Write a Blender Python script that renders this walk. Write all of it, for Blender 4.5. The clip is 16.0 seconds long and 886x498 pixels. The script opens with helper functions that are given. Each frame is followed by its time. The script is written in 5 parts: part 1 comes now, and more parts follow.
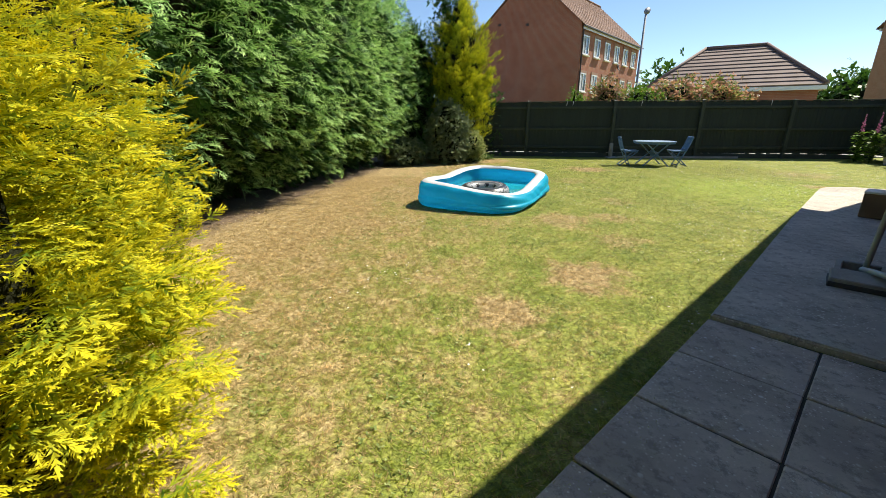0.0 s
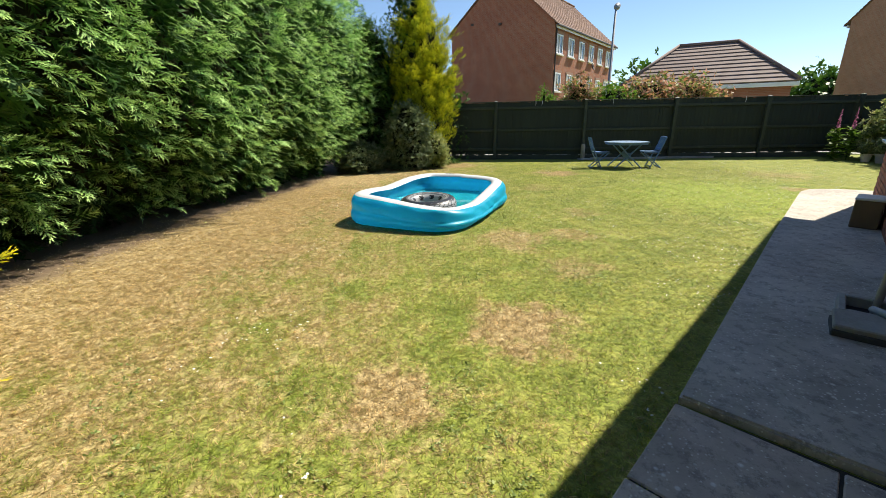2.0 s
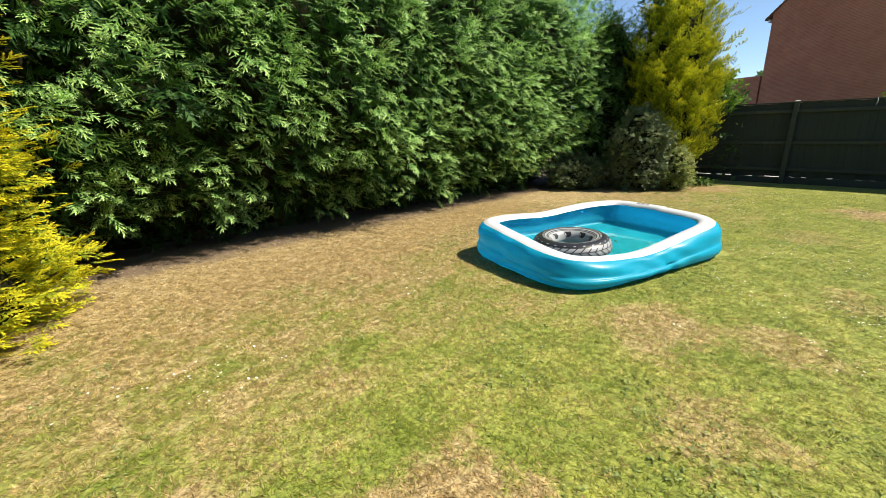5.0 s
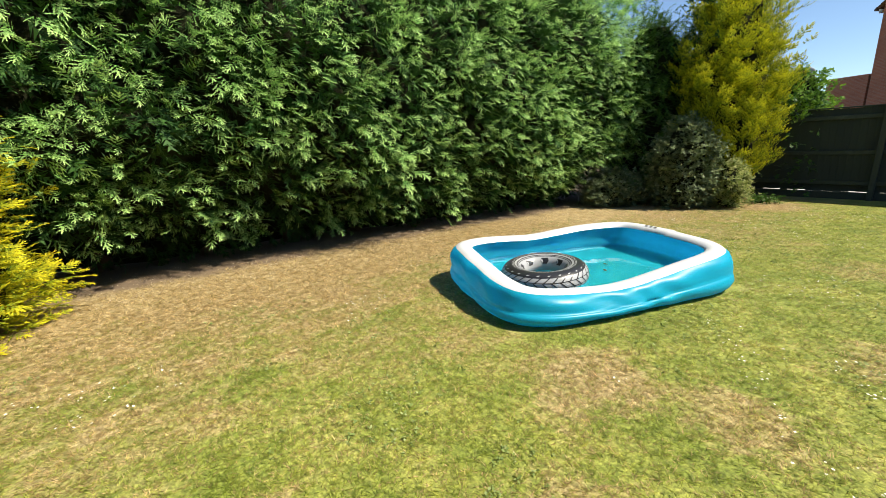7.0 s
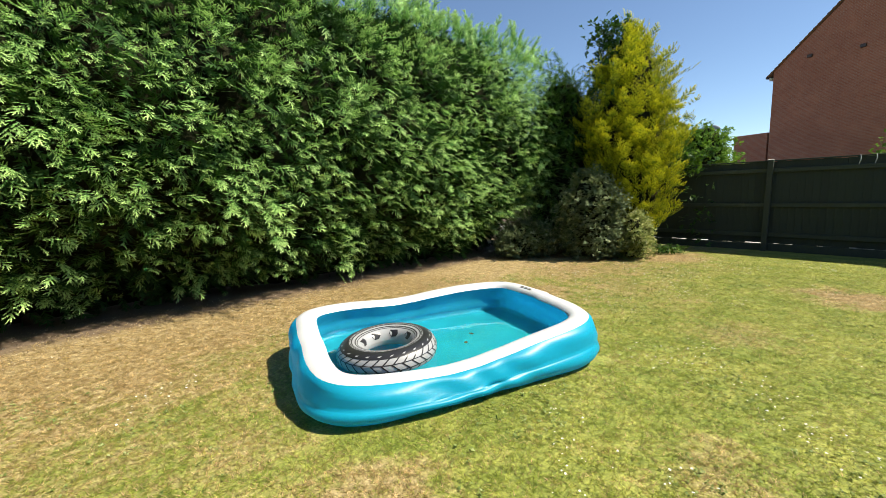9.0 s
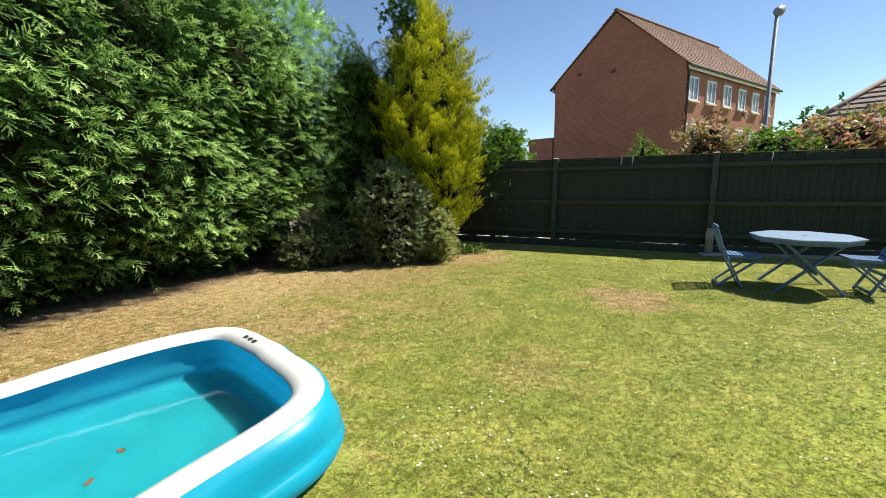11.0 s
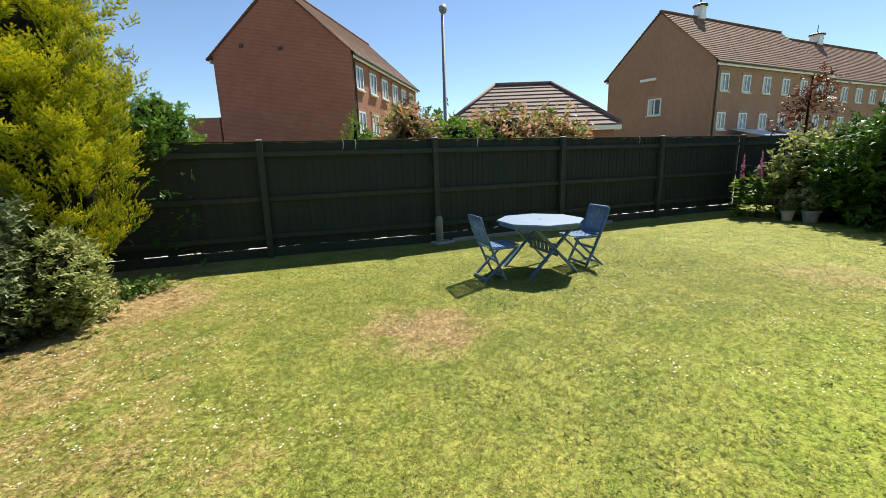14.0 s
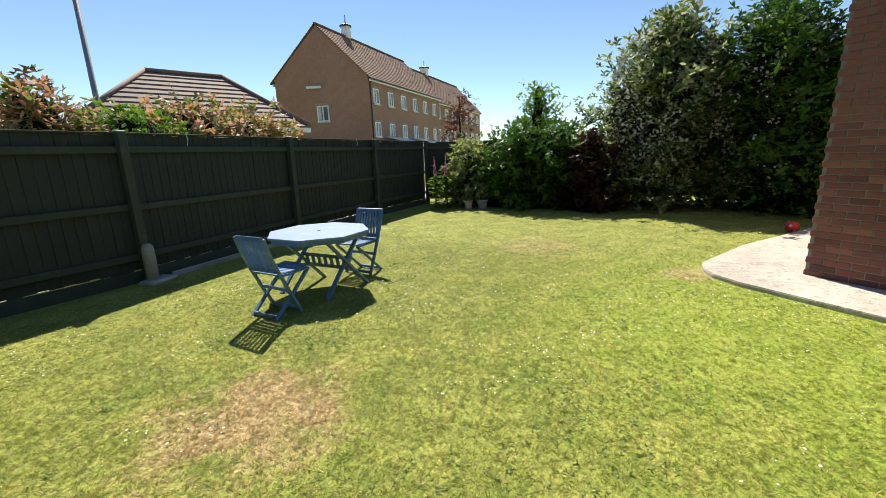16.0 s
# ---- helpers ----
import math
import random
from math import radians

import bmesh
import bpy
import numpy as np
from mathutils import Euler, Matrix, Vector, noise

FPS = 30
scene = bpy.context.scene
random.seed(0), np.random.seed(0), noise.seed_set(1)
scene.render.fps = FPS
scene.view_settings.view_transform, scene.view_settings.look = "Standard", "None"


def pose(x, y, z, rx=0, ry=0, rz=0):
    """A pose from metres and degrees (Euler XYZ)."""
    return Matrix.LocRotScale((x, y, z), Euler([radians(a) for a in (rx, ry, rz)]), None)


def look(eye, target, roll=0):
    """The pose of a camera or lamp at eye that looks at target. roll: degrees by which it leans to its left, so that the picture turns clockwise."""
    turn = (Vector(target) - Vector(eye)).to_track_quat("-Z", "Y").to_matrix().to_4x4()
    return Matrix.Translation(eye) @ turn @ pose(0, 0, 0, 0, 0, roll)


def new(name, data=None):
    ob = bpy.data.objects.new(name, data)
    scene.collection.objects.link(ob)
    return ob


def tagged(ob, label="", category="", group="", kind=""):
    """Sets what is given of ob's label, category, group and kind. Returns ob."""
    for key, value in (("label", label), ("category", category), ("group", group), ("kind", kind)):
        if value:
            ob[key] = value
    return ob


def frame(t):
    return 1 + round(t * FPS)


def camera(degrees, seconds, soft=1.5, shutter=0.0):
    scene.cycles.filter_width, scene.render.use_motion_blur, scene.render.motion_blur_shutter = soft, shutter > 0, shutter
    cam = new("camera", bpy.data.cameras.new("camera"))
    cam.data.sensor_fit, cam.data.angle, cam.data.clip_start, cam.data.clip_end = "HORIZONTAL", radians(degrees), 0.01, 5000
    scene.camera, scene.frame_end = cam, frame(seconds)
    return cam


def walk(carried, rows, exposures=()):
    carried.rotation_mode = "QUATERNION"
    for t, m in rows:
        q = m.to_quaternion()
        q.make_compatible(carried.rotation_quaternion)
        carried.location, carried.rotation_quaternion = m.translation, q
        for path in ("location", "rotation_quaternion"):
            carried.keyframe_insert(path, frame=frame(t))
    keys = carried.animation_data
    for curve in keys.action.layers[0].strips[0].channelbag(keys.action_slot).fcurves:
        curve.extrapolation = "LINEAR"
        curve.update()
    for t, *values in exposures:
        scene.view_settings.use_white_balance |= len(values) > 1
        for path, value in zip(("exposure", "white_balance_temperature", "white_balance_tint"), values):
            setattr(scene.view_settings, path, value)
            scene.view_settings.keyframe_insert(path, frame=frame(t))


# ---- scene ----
EXPO = 0.85
cam = camera(94.9, 16.0, soft=0.7)
PATH = [
    (0, (0.021, -0.395, 1.361), (-0.054, 1.508, 0.751), -0.1),
    (0.5, (0.188, -0.193, 1.369), (0.218, 1.724, 0.797), 0.3),
    (1, (0.337, 0.037, 1.369), (0.376, 1.956, 0.808), 0.0),
    (1.5, (0.477, 0.319, 1.365), (0.508, 2.235, 0.793), -0.6),
    (2, (0.659, 0.575, 1.358), (0.654, 2.483, 0.757), -1.0),
    (2.5, (0.877, 0.832, 1.373), (0.783, 2.728, 0.743), -1.3),
    (3, (1.057, 1.155, 1.351), (0.813, 3.031, 0.703), -1.6),
    (3.5, (1.236, 1.452, 1.365), (0.787, 3.289, 0.713), -2.1),
    (4, (1.428, 1.67, 1.384), (0.683, 3.425, 0.781), -1.6),
    (6.5, (2.405, 2.838, 1.421), (1.022, 4.189, 0.908), -2.3),
    (7, (2.511, 3.043, 1.429), (1.099, 4.375, 0.949), -2.3),
    (7.5, (2.688, 3.239, 1.456), (1.265, 4.579, 1.032), -2.3),
    (8, (2.773, 3.522, 1.475), (1.359, 4.889, 1.112), -2.2),
    (8.5, (2.824, 3.87, 1.469), (1.454, 5.293, 1.158), -2.0),
    (9, (2.914, 4.188, 1.498), (1.626, 5.693, 1.221), -1.8),
    (9.5, (2.978, 4.593, 1.495), (1.84, 6.218, 1.236), -1.7),
    (10, (2.961, 5.061, 1.476), (2.022, 6.809, 1.223), -1.3),
    (12.5, (2.493, 6.945, 1.513), (2.494, 8.906, 1.117), -0.9),
    (13, (2.317, 7.299, 1.52), (2.597, 9.238, 1.119), -1.3),
    (13.5, (2.235, 7.609, 1.546), (2.804, 9.482, 1.135), -1.6),
    (14, (2.196, 7.981, 1.546), (3.049, 9.739, 1.122), -1.8),
    (14.5, (2.07, 8.354, 1.534), (3.201, 9.943, 1.094), -2.1),
    (15, (2.014, 8.7, 1.542), (3.417, 10.053, 1.095), -2.1),
    (15.5, (2.0, 9.059, 1.546), (3.648, 10.1, 1.097), -2.1),
    (16, (1.903, 9.4, 1.55), (3.73, 10.075, 1.094), -2.0),
]
walk(cam, [(t, look(eye, target, roll)) for t, eye, target, roll in PATH], [(0, EXPO, 7000, 8), (16, EXPO, 7000, 8)])

# ---- light ----
SUN_WAY = Vector((0.65, 0.42, 1.0)).normalized()
world = bpy.data.worlds.new("sky")
scene.world = world
world.use_nodes = True
wn = world.node_tree.nodes
wn.clear()
sky = wn.new("ShaderNodeTexSky")
sky.sky_type = "NISHITA"
sky.sun_disc = False
sky.sun_elevation = math.asin(SUN_WAY.z)
sky.sun_rotation = math.atan2(SUN_WAY.x, SUN_WAY.y)
sky.air_density, sky.dust_density, sky.ozone_density = 0.8, 0.0, 4.0
bg = wn.new("ShaderNodeBackground")
bg.inputs["Strength"].default_value = 0.096
wo = wn.new("ShaderNodeOutputWorld")
world.node_tree.links.new(sky.outputs["Color"], bg.inputs["Color"])
world.node_tree.links.new(bg.outputs["Background"], wo.inputs["Surface"])
sun = new("sun", bpy.data.lights.new("sun", "SUN"))
sun.data.energy, sun.data.angle, sun.data.color = 4.7, radians(0.53), (1.0, 0.95, 0.85)
sun.matrix_world = look(SUN_WAY * 60, (0, 0, 0))


# ---- material helpers ----
class Mat:
    """A node material with short ways to add nodes."""

    def __init__(self, name):
        self.m = bpy.data.materials.new(name)
        self.m.use_nodes = True
        self.t = self.m.node_tree
        self.b = self.t.nodes["Principled BSDF"]
        self.out = self.t.nodes["Material Output"]

    def node(self, kind, **inputs):
        n = self.t.nodes.new("ShaderNode" + kind)
        for k, v in inputs.items():
            self.put(n.inputs[k.replace("_", " ")], v)
        return n

    def put(self, socket, v):
        if isinstance(v, bpy.types.NodeSocket):
            self.t.links.new(v, socket)
        else:
            socket.default_value = v

    def set(self, **inputs):
        for k, v in inputs.items():
            self.put(self.b.inputs[k.replace("_", " ")], v)
        return self

    def coords(self):
        return self.node("TexCoord").outputs["Object"]

    def noise(self, scale, detail=4.0, rough=0.55, vector=None):
        n = self.node("TexNoise", Scale=scale, Detail=detail, Roughness=rough)
        self.put(n.inputs["Vector"], vector or self.coords())
        return n.outputs["Fac"]

    def ramp(self, fac, *stops):
        n = self.node("ValToRGB")
        self.put(n.inputs["Fac"], fac)
        e = n.color_ramp.elements
        while len(e) < len(stops):
            e.new(0.5)
        for el, (pos, col) in zip(e, stops):
            el.position = pos
            el.color = (*col, 1) if len(col) == 3 else col
        return n.outputs["Color"]

    def mix(self, fac, a, b, how="MIX"):
        n = self.node("Mix")
        n.data_type, n.blend_type = "RGBA", how
        self.put(n.inputs[0], fac)
        self.put(n.inputs[6], (*a, 1) if isinstance(a, tuple) and len(a) == 3 else a)
        self.put(n.inputs[7], (*b, 1) if isinstance(b, tuple) and len(b) == 3 else b)
        return n.outputs[2]

    def math(self, how, a, b=0.0, c=0.0):
        n = self.node("Math")
        n.operation = how
        for s, v in zip(n.inputs, (a, b, c)):
            self.put(s, v)
        return n.outputs[0]

    def span(self, v, a, b, lo=0.0, hi=1.0):
        n = self.node("MapRange")
        n.interpolation_type = "SMOOTHSTEP"
        for s, x in zip(n.inputs, (v, a, b, lo, hi)):
            self.put(s, x)
        return n.outputs[0]

    def bump(self, height, strength=0.3, distance=0.01):
        n = self.node("Bump", Strength=strength, Distance=distance)
        self.put(n.inputs["Height"], height)
        self.put(self.b.inputs["Normal"], n.outputs["Normal"])
        return self

    def rand(self):
        return self.node("ObjectInfo").outputs["Random"]

    def island(self):
        return self.node("NewGeometry").outputs["Random Per Island"]


def plain(name, col, rough=0.6, metal=0.0, vary=0.18, scale=14.0, bump=0.15, depth=0.004, spec=0.5):
    """A surface of one colour with soft stains, fine grain and light relief."""
    m = Mat(name)
    big = m.noise(scale * 0.18, 3)
    fine = m.noise(scale * 4.0, 5)
    dark = tuple(c * (1 - vary) for c in col)
    light = tuple(min(1, c * (1 + vary)) for c in col)
    c = m.ramp(big, (0.3, dark), (0.7, light))
    c = m.mix(0.25, c, m.ramp(fine, (0.3, dark), (0.7, light)))
    m.set(Base_Color=c, Roughness=rough, Metallic=metal)
    m.b.inputs["Specular IOR Level"].default_value = spec
    m.bump(fine, bump, depth)
    return m.m


def painted_wood(name, col, worn, rough=0.6):
    m = Mat(name)
    mp = m.node("Mapping", Scale=(1, 1, 0.12))
    m.put(mp.inputs["Vector"], m.coords())
    grain = m.noise(60, 5, 0.6, mp.outputs["Vector"])
    stain = m.noise(3.0, 5, 0.65)
    c = m.mix(m.span(stain, 0.52, 0.75), col, worn)
    c = m.mix(m.math("MULTIPLY", m.rand(), 0.35), c, tuple(x * 0.6 for x in col))
    c = m.mix(m.span(grain, 0.45, 0.8, 0, 0.35), c, tuple(x * 0.5 for x in col))
    m.set(Base_Color=c, Roughness=rough)
    return m.bump(grain, 0.35, 0.003).m


def leafy(name, stops, translucent=0.3, rough=0.5, tips=None):
    """Foliage: each leaf has its own shade; tips names the colour of the young ends."""
    m = Mat(name)
    c = m.ramp(m.island(), *stops)
    patch = m.noise(1.1, 3)
    c = m.mix(m.span(patch, 0.35, 0.7, 0, 0.45), c, m.mix(1.0, c, (0.62, 0.7, 0.6), "MULTIPLY"))
    if tips:
        at = m.node("Attribute")
        at.attribute_name = "tip"
        c = m.mix(m.span(at.outputs["Fac"], 0.15, 0.85), c, tips)
    m.set(Base_Color=c, Roughness=rough)
    m.b.inputs["Specular IOR Level"].default_value = 0.15
    tr = m.node("BsdfTranslucent")
    m.put(tr.inputs["Color"], c)
    mx = m.node("MixShader")
    m.put(mx.inputs[0], translucent)
    m.put(mx.inputs[1], m.b.outputs[0])
    m.put(mx.inputs[2], tr.outputs[0])
    m.put(m.out.inputs["Surface"], mx.outputs[0])
    return m.m


def lawn_colour(m, pick=None):
    """Dry straw near the hedge, greener towards the house, with scorched and lush patches."""
    co = m.coords()
    sx = m.node("SeparateXYZ")
    m.put(sx.inputs[0], co)
    x, y = sx.outputs[0], sx.outputs[1]
    away = m.math("ADD", x, m.math("MULTIPLY", y, -0.13))
    n1, n2, n3 = m.noise(0.55, 6, 0.68), m.noise(2.3, 7, 0.72), m.noise(9.0, 5, 0.7)
    w = m.math("ADD", away, m.math("MULTIPLY", m.math("SUBTRACT", n1, 0.5), -5.5))
    w = m.math("ADD", w, m.math("MULTIPLY", m.math("SUBTRACT", n2, 0.5), -6.5))
    dry = m.span(w, -3.0, 1.6, 1.0, 0.02)
    for px, py, r, k in SCORCHED:
        d = m.node("VectorMath")
        d.operation = "DISTANCE"
        m.put(d.inputs[0], co)
        m.put(d.inputs[1], (px, py, 0))
        dd = m.math("ADD", d.outputs["Value"], m.math("MULTIPLY", m.math("SUBTRACT", n2, 0.5), -1.6))
        dry = m.math("MAXIMUM", dry, m.span(dd, r * 0.15, r, k * 1.1, 0.0))
    dry = m.math("ADD", dry, m.math("MULTIPLY", m.math("SUBTRACT", n3, 0.5), 0.9))
    green = m.mix(m.span(n2, 0.35, 0.68), (0.225, 0.275, 0.042), (0.385, 0.395, 0.085))
    green = m.mix(m.span(m.noise(5.5, 4, 0.65), 0.52, 0.7, 0, 0.35), green, (0.18, 0.26, 0.025))
    near = m.node("VectorMath")
    near.operation = "DISTANCE"
    m.put(near.inputs[0], co)
    m.put(near.inputs[1], (6.0, 7.8, 0))
    lush = m.span(m.math("ADD", near.outputs["Value"], m.math("MULTIPLY", m.math("SUBTRACT", n2, 0.5), 3.0)), 0.8, 3.0, 1.0, 0.0)
    green = m.mix(m.math("MULTIPLY", lush, 0.4), green, (0.33, 0.45, 0.03))
    tuft = m.span(m.noise(27, 5, 0.75), 0.36, 0.64)
    green = m.mix(tuft, m.mix(1.0, green, (0.66, 0.7, 0.66), "MULTIPLY"), m.mix(1.0, green, (1.25, 1.2, 1.25), "MULTIPLY"))
    straw = m.mix(m.span(n3, 0.35, 0.65), (0.35, 0.25, 0.11), (0.53, 0.41, 0.21))
    straw = m.mix(tuft, m.mix(1.0, straw, (0.66, 0.64, 0.6), "MULTIPLY"), m.mix(1.0, straw, (1.25, 1.25, 1.28), "MULTIPLY"))
    dry = m.math("MULTIPLY", dry, 0.9)
    if pick is not None:
        return m.mix(m.span(m.math("SUBTRACT", m.math("ADD", dry, 0.12), pick), -0.12, 0.12), green, straw)
    return m.mix(m.span(dry, 0.1, 0.9), green, straw)


SCORCHED = [(1.15, 3.1, 0.6, 1.0), (0.35, 2.3, 0.55, 0.9), (3.6, 11.3, 0.85, 0.95), (1.9, 4.2, 0.5, 0.6), (0.8, 13.7, 1.5, 1.1), (-0.9, 12.0, 1.0, 1.0),
            (8.7, 10.2, 1.2, 0.5), (2.6, 9.0, 0.7, 0.45), (0.2, 9.6, 0.9, 0.8), (7.4, 8.2, 0.6, 0.6), (2.2, 5.4, 0.6, 0.6), (1.5, 5.2, 0.7, 0.75), (2.7, 6.6, 0.5, 0.5)]

# ---- mesh helpers ----


def part(name, bm, material, parent=None, label="", smooth=False):
    """Links a bmesh as one mesh object under a thing or a part."""
    me = bpy.data.meshes.new(name)
    if isinstance(bm, bmesh.types.BMesh):
        bmesh.ops.recalc_face_normals(bm, faces=bm.faces)
        bm.to_mesh(me)
        bm.free()
    else:
        me.from_pydata(*bm)
    if smooth:
        me.polygons.foreach_set("use_smooth", [True] * len(me.polygons))
    me.materials.append(material)
    ob = new(name, me)
    ob.parent = parent
    return tagged(ob, label)


def thing(name, label, category, group="", kind="", at=None):
    return tagged(place(new(name), at), label, category, group, kind)


def place(ob, at):
    if at is not None:
        ob.matrix_world = at
    return ob


def box(bm, size, at=(0, 0, 0), turn=(0, 0, 0), bevel=0.0):
    """A bevelled box in bm, centred on at, turned by degrees."""
    r = bmesh.ops.create_cube(bm, size=1.0)
    vs = r["verts"]
    bmesh.ops.scale(bm, vec=size, verts=vs)
    if bevel:
        es = list({e for v in vs for e in v.link_edges})
        vs = list({v for f in bmesh.ops.bevel(bm, geom=es, offset=bevel, segments=1, affect="EDGES")["faces"] for v in f.verts})
    bmesh.ops.transform(bm, matrix=pose(*at, *turn), verts=vs)
    return bm


def one_box(size, at=(0, 0, 0), turn=(0, 0, 0), bevel=0.0):
    return box(bmesh.new(), size, at, turn, bevel)


def beam(bm, a, b, wide, thick, bevel=0.004, up=(0, 0, 1)):
    """A squared bar from a to b; wide lies across up."""
    a, b = Vector(a), Vector(b)
    z = (b - a).normalized()
    x = z.cross(Vector(up)).normalized()
    y = z.cross(x)
    m = Matrix((x, y, z)).transposed().to_4x4()
    m.translation = (a + b) / 2
    r = bmesh.ops.create_cube(bm, size=1.0)
    vs = r["verts"]
    bmesh.ops.scale(bm, vec=(wide, thick, (b - a).length), verts=vs)
    if bevel:
        es = list({e for v in vs for e in v.link_edges})
        vs = list({v for f in bmesh.ops.bevel(bm, geom=es, offset=bevel, segments=1, affect="EDGES")["faces"] for v in f.verts})
    bmesh.ops.transform(bm, matrix=m, verts=vs)
    return bm


def tube(bm, points, radii, sides=10, cap=True):
    """A round bar along points with a radius at each."""
    pts = [Vector(p) for p in points]
    rings = []
    ref = Vector((0.31, 0.2, 0.93))
    for i, p in enumerate(pts):
        z = (pts[min(i + 1, len(pts) - 1)] - pts[max(i - 1, 0)]).normalized()
        if abs(z.dot(ref)) > 0.95:
            ref = Vector((1, 0.1, 0))
        x = z.cross(ref).normalized()
        y = z.cross(x)
        r = radii[i] if isinstance(radii, (list, tuple)) else radii
        rings.append([bm.verts.new(p + (x * math.cos(k * math.tau / sides) + y * math.sin(k * math.tau / sides)) * r) for k in range(sides)])
    for a, b in zip(rings, rings[1:]):
        for k in range(sides):
            bm.faces.new((a[k], a[(k + 1) % sides], b[(k + 1) % sides], b[k]))
    if cap:
        bm.faces.new(rings[0][::-1])
        bm.faces.new(rings[-1])
    return bm


def lathe(bm, profile, sides=20, at=(0, 0, 0)):
    """A turned shape: profile is (radius, height) from the base up."""
    rings = [[bm.verts.new((at[0] + r * math.cos(k * math.tau / sides), at[1] + r * math.sin(k * math.tau / sides), at[2] + z)) for k in range(sides)] for r, z in profile]
    for a, b in zip(rings, rings[1:]):
        for k in range(sides):
            bm.faces.new((a[k], a[(k + 1) % sides], b[(k + 1) % sides], b[k]))
    bm.faces.new(rings[0][::-1])
    bm.faces.new(rings[-1])
    return bm


def prism(bm, outline, z0, z1):
    """An upright prism over a plan outline."""
    lo = [bm.verts.new((x, y, z0)) for x, y in outline]
    hi = [bm.verts.new((x, y, z1)) for x, y in outline]
    bm.faces.new(lo[::-1])
    bm.faces.new(hi)
    for i in range(len(lo)):
        j = (i + 1) % len(lo)
        bm.faces.new((lo[i], lo[j], hi[j], hi[i]))
    return bm


# ---- foliage ----
rng = np.random.default_rng(7)


def frond(pairs=7, wide=0.42, droop=0.18, leaf=0.9):
    """A flat feathery spray along +x, 1 long: (verts, triangles, tip)."""
    r = np.random.default_rng(pairs)
    v, f, tip = [], [], []
    for i in range(pairs):
        s = (i + 0.3) / pairs
        for side in (-1, 1):
            reach = wide * (1 - 0.72 * s) * (0.6 + 0.6 * min(1, s * 3)) * r.uniform(0.55, 1.2)
            k = len(v)
            a, b = s, s + leaf / pairs
            v += [(a, 0, -droop * a * a), (b, 0, -droop * b * b), (s + reach * r.uniform(0.95, 1.5), side * reach * 0.85, -droop * s * s + r.uniform(-0.12, 0.05))]
            f.append((k, k + 1, k + 2))
            tip += [s * 0.6, s * 0.6, min(1, s * 0.6 + 0.4)]
    k = len(v)
    v += [(0.75, -0.04, -droop * 0.56), (0.75, 0.04, -droop * 0.56), (1.12, 0, -droop)]
    f.append((k, k + 1, k + 2))
    tip += [0.7, 0.7, 1.0]
    return np.array(v), np.array(f), np.array(tip)


def bough(subs=8, spread=0.5, droop=0.15, needles=4, seed=1, slim=0.5):
    """A flat branching spray along +x, 1 long, its side sprays set with needle-like scales."""
    r = np.random.default_rng(seed)
    v, f, tip = [], [], []

    def twig(p, d, ln, count, t0, t1):
        side = np.array([-d[1], d[0], 0.0])
        for i in range(count):
            s = (i + 0.4) / count
            for sg in (-1, 1):
                a = p + d * ln * s
                reach = ln * slim * (1.05 - 0.75 * s) * r.uniform(0.7, 1.25)
                w = ln * 0.5 / count
                end = a + d * reach * 0.95 + side * sg * reach * 0.62 + np.array([0, 0, r.uniform(-0.03, 0.03)])
                k = len(v)
                v.extend([a - d * w, a + d * w, end])
                f.append((k, k + 1, k + 2))
                t = t0 + (t1 - t0) * s
                tip.extend([t * 0.8, t * 0.8, min(1.0, t + 0.15)])
        k = len(v)
        a = p + d * ln * 0.72
        v.extend([a - side * ln * 0.05, a + side * ln * 0.05, p + d * ln * 1.15])
        f.append((k, k + 1, k + 2))
        tip.extend([t1 * 0.9, t1 * 0.9, min(1.0, t1 + 0.1)])

    for i in range(subs):
        s = 0.08 + 0.8 * i / subs
        sg = 1 if i % 2 else -1
        ang = (0.95 - 0.45 * s) * r.uniform(0.8, 1.15)
        d = np.array([math.cos(ang), sg * math.sin(ang), r.uniform(-0.12, 0.16)])
        twig(np.array([s, 0.0, 0.0]), d / np.linalg.norm(d), spread * (1.1 - 0.62 * s) * r.uniform(0.75, 1.2), needles, 0.1 + 0.5 * s, 0.45 + 0.5 * s)
    twig(np.array([0.55, 0.0, 0.0]), np.array([1.0, 0.0, 0.0]), 0.42, needles, 0.5, 0.95)
    v = np.array(v)
    v[:, 2] -= droop * v[:, 0] ** 2 + droop * 0.8 * v[:, 1] ** 2
    return v, np.array(f), np.array(tip)


def leaf_spray(n=6, wide=0.3, seed=1):
    """A twig end with n broad leaves, about 1 across."""
    r = np.random.default_rng(seed)
    v, f, tip = [], [], []
    for i in range(n):
        a = i * 2.4 + r.uniform(-0.3, 0.3)
        s = 0.12 + 0.45 * i / n
        d = np.array([math.cos(a) * 0.8 + 0.35, math.sin(a) * 0.8, r.uniform(-0.3, 0.4)])
        d /= np.linalg.norm(d)
        w = np.cross(d, (0, 0, 1))
        w /= np.linalg.norm(w)
        p, ln = np.array([s, 0, 0]), r.uniform(0.4, 0.6)
        k = len(v)
        v += [p, p + d * ln * 0.5 + w * ln * wide, p + d * ln, p + d * ln * 0.5 - w * ln * wide]
        f += [(k, k + 1, k + 2), (k, k + 2, k + 3)]
        tip += [0.2, 0.5, 1, 0.5]
    return np.array(v), np.array(f), np.array(tip)


